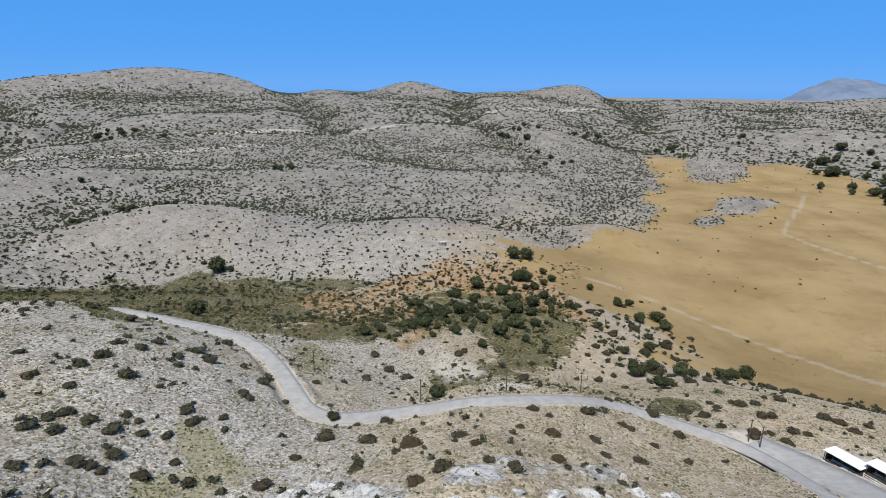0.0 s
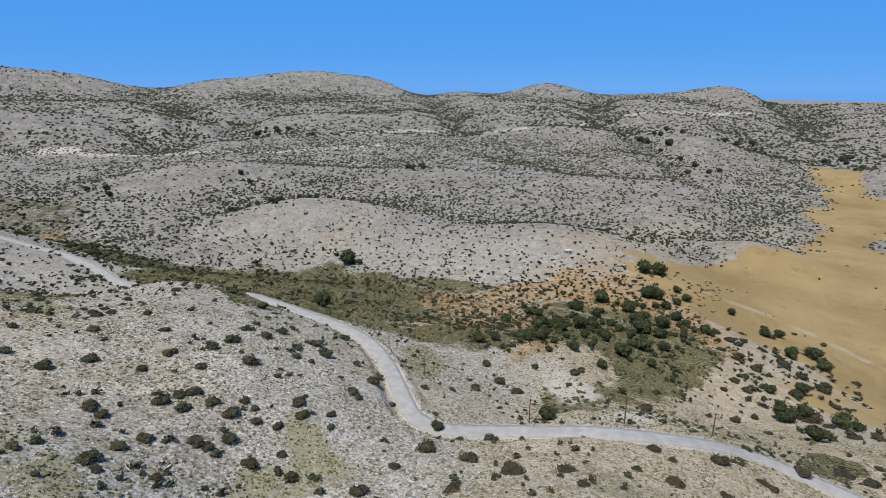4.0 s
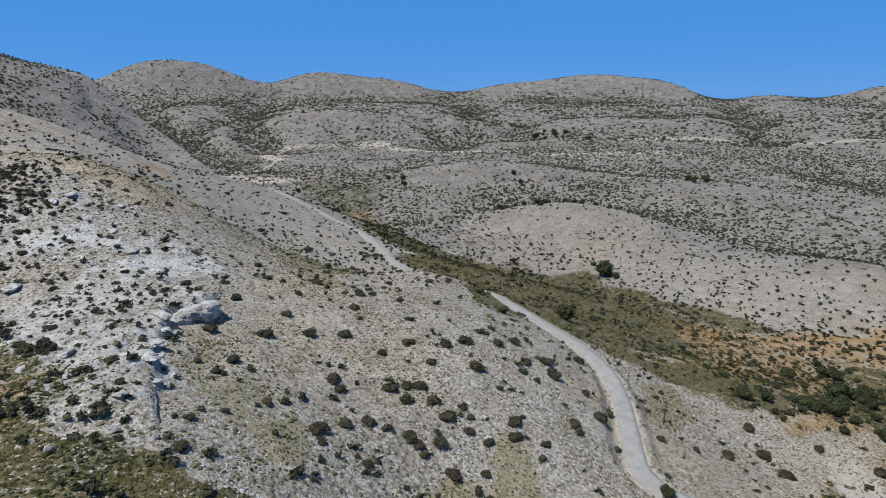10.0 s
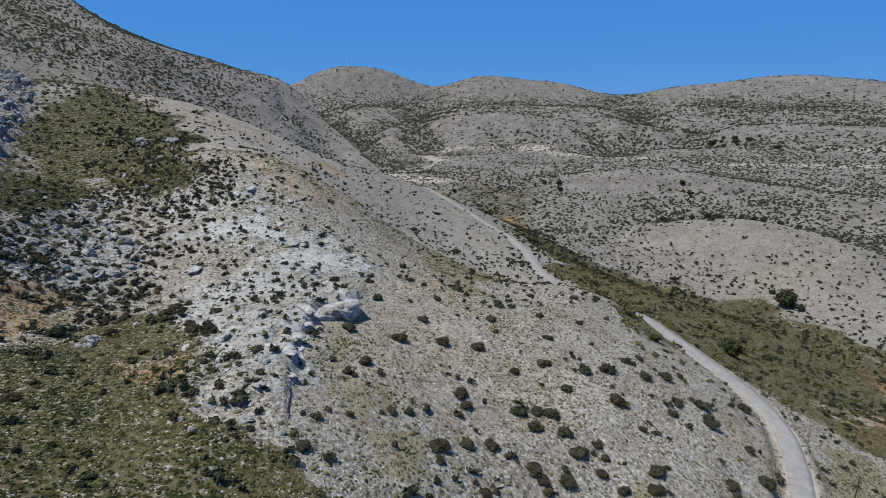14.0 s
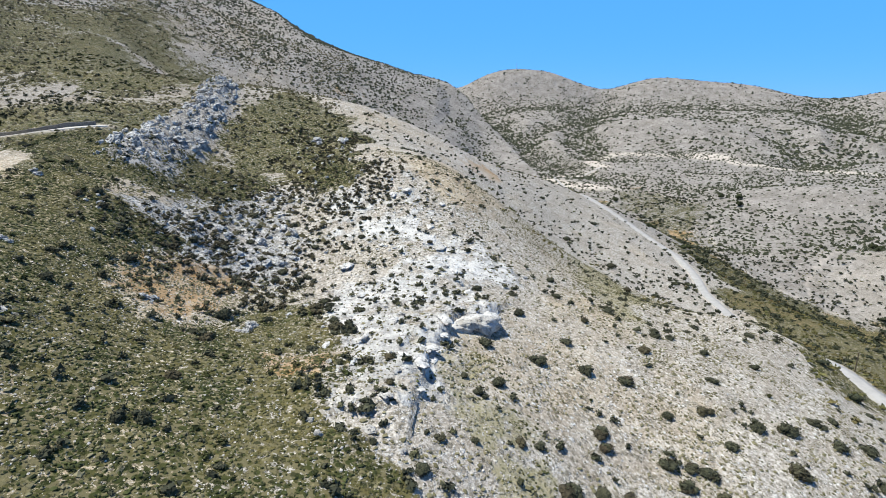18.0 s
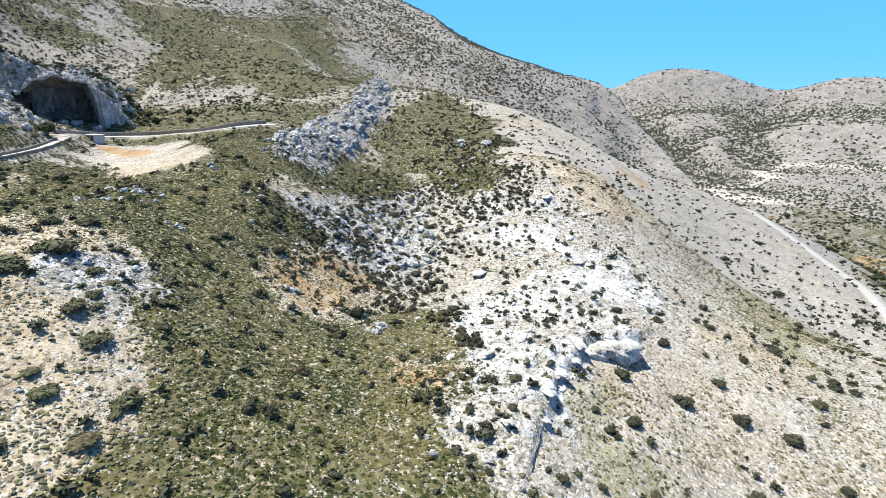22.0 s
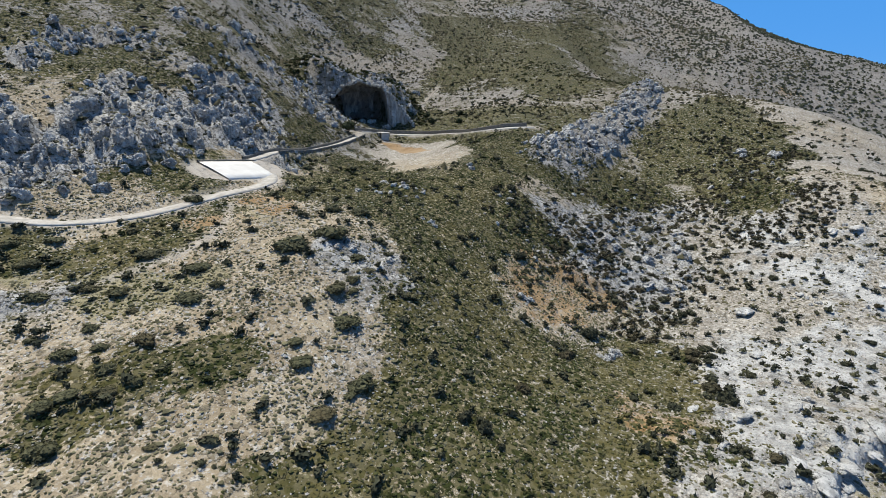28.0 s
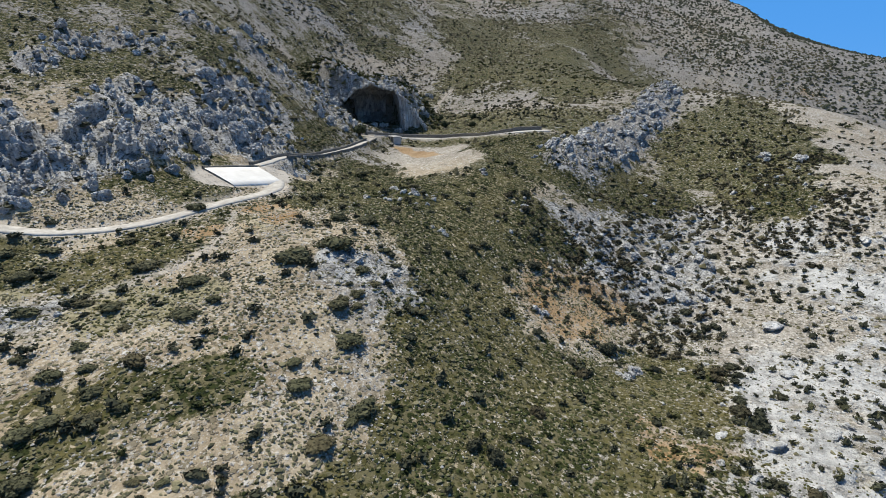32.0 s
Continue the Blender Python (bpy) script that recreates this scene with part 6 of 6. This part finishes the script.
def pole(x, y, height, label, arm=True):
    z = surface(x, y)
    ob = new("utility_pole")
    ob.location = (x, y, z)
    tagged(ob, label, "pole", "poles along the road")
    bm = bmesh.new()
    bmesh.ops.create_cone(bm, cap_ends=True, segments=8, radius1=0.14, radius2=0.09, depth=height + 0.6, matrix=Matrix.Translation((0, 0, height / 2 - 0.3)))
    part("post", bm, WOOD, ob)
    if arm:
        part("crossarm", boxes((0, 0, height - 0.35, 1.0, 0.1, 0.12, 0.01)), WOOD, ob)
        for dx in (-0.4, 0.4):
            bm = bmesh.new()
            bmesh.ops.create_cone(bm, cap_ends=True, segments=6, radius1=0.05, radius2=0.03, depth=0.16, matrix=Matrix.Translation((dx, 0, height - 0.2)))
            part("insulator", bm, GREY_METAL, ob)


for px, py in ((13.6, 100.6), (32.6, 111.6), (-4.6, 100.4), (66.5, 99.5), (67.5, 97.0), (-30, 112), (-92, 140)):
    pole(px, py, 5.6, "slim grey wooden utility pole beside the asphalt road")


def shed(x, y, turn, length, depth, label):
    """An open-sided shed with a white roof, posts and a white rail."""
    ob = new("shed")
    ob.matrix_world = Matrix.LocRotScale((x, y, surface(x, y)), Euler((0, 0, radians(turn))), None)
    tagged(ob, label, "shed", "white-roofed sheds")
    bm = bmesh.new()
    tilt = Matrix.Translation((0, 0, 2.75)) @ Euler((radians(-7), 0, 0)).to_matrix().to_4x4()
    box(bm, 0, 0, 0, length + 0.6, depth + 0.7, 0.09, tilt)
    roof = part("roof", bm, WHITE_SHEET, ob, "white sheet roof")
    for k in range(int(length / 0.8)):
        bm = bmesh.new()
        box(bm, -length / 2 + 0.4 + k * 0.8, 0, 0.06, 0.06, depth + 0.7, 0.05, tilt)
        part("rib", bm, WHITE_SHEET, roof)
    for k in range(5):
        px = -length / 2 + k * length / 4
        for py, h in ((-depth / 2, 2.85), (depth / 2, 2.3)):
            part("post", boxes((px, py, h / 2 - 0.3, 0.12, 0.12, h + 0.6, 0.01)), DARK_BOARD, ob)
    part("back_wall", boxes((0, depth / 2 - 0.1, 1.0, length, 0.08, 2.4)), DARK_BOARD, ob)
    for px in (-length / 2, length / 2):
        part("side_wall", boxes((px, 0.2, 0.9, 0.08, depth - 0.6, 2.3)), DARK_BOARD, ob)
    part("counter", boxes((0, -depth / 2 + 0.5, 0.5, length - 0.4, 0.5, 1.0, 0.02)), DARK_BOARD, ob)
    rail = boxes((0, -depth / 2 - 0.5, 0.85, length, 0.07, 0.09), (0, -depth / 2 - 0.5, 0.45, length, 0.07, 0.09))
    part("rail", rail, WHITE_SHEET, ob, "white painted rail")
    for k in range(4):
        part("rail_post", boxes((-length / 2 + k * length / 3, -depth / 2 - 0.5, 0.35, 0.12, 0.12, 1.3, 0.01)), WHITE_SHEET, ob, "white rail post")
    return ob


shed(79.9, 89.4, -64, 6.2, 3.6, "open-fronted shed with a bright white sheet roof beside the road")
shed(84.4, 84.4, -64, 6.2, 3.6, "open-fronted dark shed with a white roof next to another shed")


def hut(x, y, turn, sx, sy, h, label):
    ob = new("hut")
    ob.matrix_world = Matrix.LocRotScale((x, y, surface(x, y)), Euler((0, 0, radians(turn))), None)
    tagged(ob, label, "hut")
    part("wall", boxes((0, 0, h / 2 - 0.3, sx, sy, h + 0.6, 0.03)), PALE_WALL, ob)
    part("roof", boxes((0, 0, h + 0.1, sx + 0.5, sy + 0.5, 0.18, 0.03)), PALE_WALL, ob)
    part("door", boxes((sx * 0.2, -sy / 2 - 0.02, 0.95, 0.85, 0.06, 1.9)), DARK_BOARD, ob, "dark plank door")
    part("window", boxes((-sx * 0.2, -sy / 2 - 0.02, 1.4, 0.8, 0.06, 0.7)), DARK_BOARD, ob, "small dark window")


hut(-157, -77.5, 60, 4.6, 2.4, 1.7, "small pale flat-roofed kiosk on the cave terrace")
hut(0, 344, 20, 4.5, 3.2, 2.4, "small whitewashed shepherd hut on the valley edge")
plant_trees([(-143, -80, 4.4), (-190, -80, 3.5), (-183, -74, 3.0), (-197, -70, 3.0), (-176, -60, 2.6)], "round dark green tree beside the cave terrace", "trees by the cave")
plant_trees([(-300, 230, 4), (-330, 255, 4.5), (-345, 240, 4), (-370, 270, 5), (-400, 262, 4.5), (-420, 290, 5), (-450, 300, 5.5), (-470, 282, 5), (-500, 330, 6), (-260, 225, 3.5), (-235, 215, 3.5), (-280, 245, 4), (-160, 362, 4.2), (-168, 358, 3.8), (-430, 420, 7), (-445, 432, 8), (-460, 425, 7), (-330, 500, 6), (-345, 508, 7)], "dark green tree beside the valley road", "trees of the upper valley")


def antenna(x, y):
    z = surface(x, y)
    ob = new("antenna_mast")
    ob.location = (x, y, z)
    tagged(ob, "thin grey antenna mast on the distant summit", "mast")
    bm = bmesh.new()
    bmesh.ops.create_cone(bm, cap_ends=True, segments=6, radius1=0.9, radius2=0.4, depth=20, matrix=Matrix.Translation((0, 0, 9)))
    part("pole", bm, GREY_METAL, ob)
    part("cabinet", boxes((3, 0, 1.2, 4, 4, 3.4, 0.1)), PALE_WALL, ob)


antenna(-1757, 711)


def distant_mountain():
    """The summit behind the far ridge, its blue haze painted into the colour."""
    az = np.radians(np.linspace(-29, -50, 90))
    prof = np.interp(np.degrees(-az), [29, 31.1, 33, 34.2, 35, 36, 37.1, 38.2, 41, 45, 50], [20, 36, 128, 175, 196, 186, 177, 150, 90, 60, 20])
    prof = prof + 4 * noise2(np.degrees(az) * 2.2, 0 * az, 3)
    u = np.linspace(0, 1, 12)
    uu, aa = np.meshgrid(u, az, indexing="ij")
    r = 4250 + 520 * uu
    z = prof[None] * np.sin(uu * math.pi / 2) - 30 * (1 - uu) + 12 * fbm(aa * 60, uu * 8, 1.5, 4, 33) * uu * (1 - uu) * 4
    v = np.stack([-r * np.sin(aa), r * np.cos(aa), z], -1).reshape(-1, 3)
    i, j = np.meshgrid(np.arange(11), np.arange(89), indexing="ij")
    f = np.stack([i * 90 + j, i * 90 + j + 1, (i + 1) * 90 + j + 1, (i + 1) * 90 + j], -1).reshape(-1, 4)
    # the blue-grey stands in for the haze of distance, not for bluish rock
    tagged(link("backdrop", fast_mesh("backdrop", v, f), mottled("haze_tinted_mountain", (0.10, 0.14, 0.205), (0.175, 0.215, 0.29), 160, 0.95, 1.0)), "distant mountain summit with bluish haze painted into its colour", kind="structure")


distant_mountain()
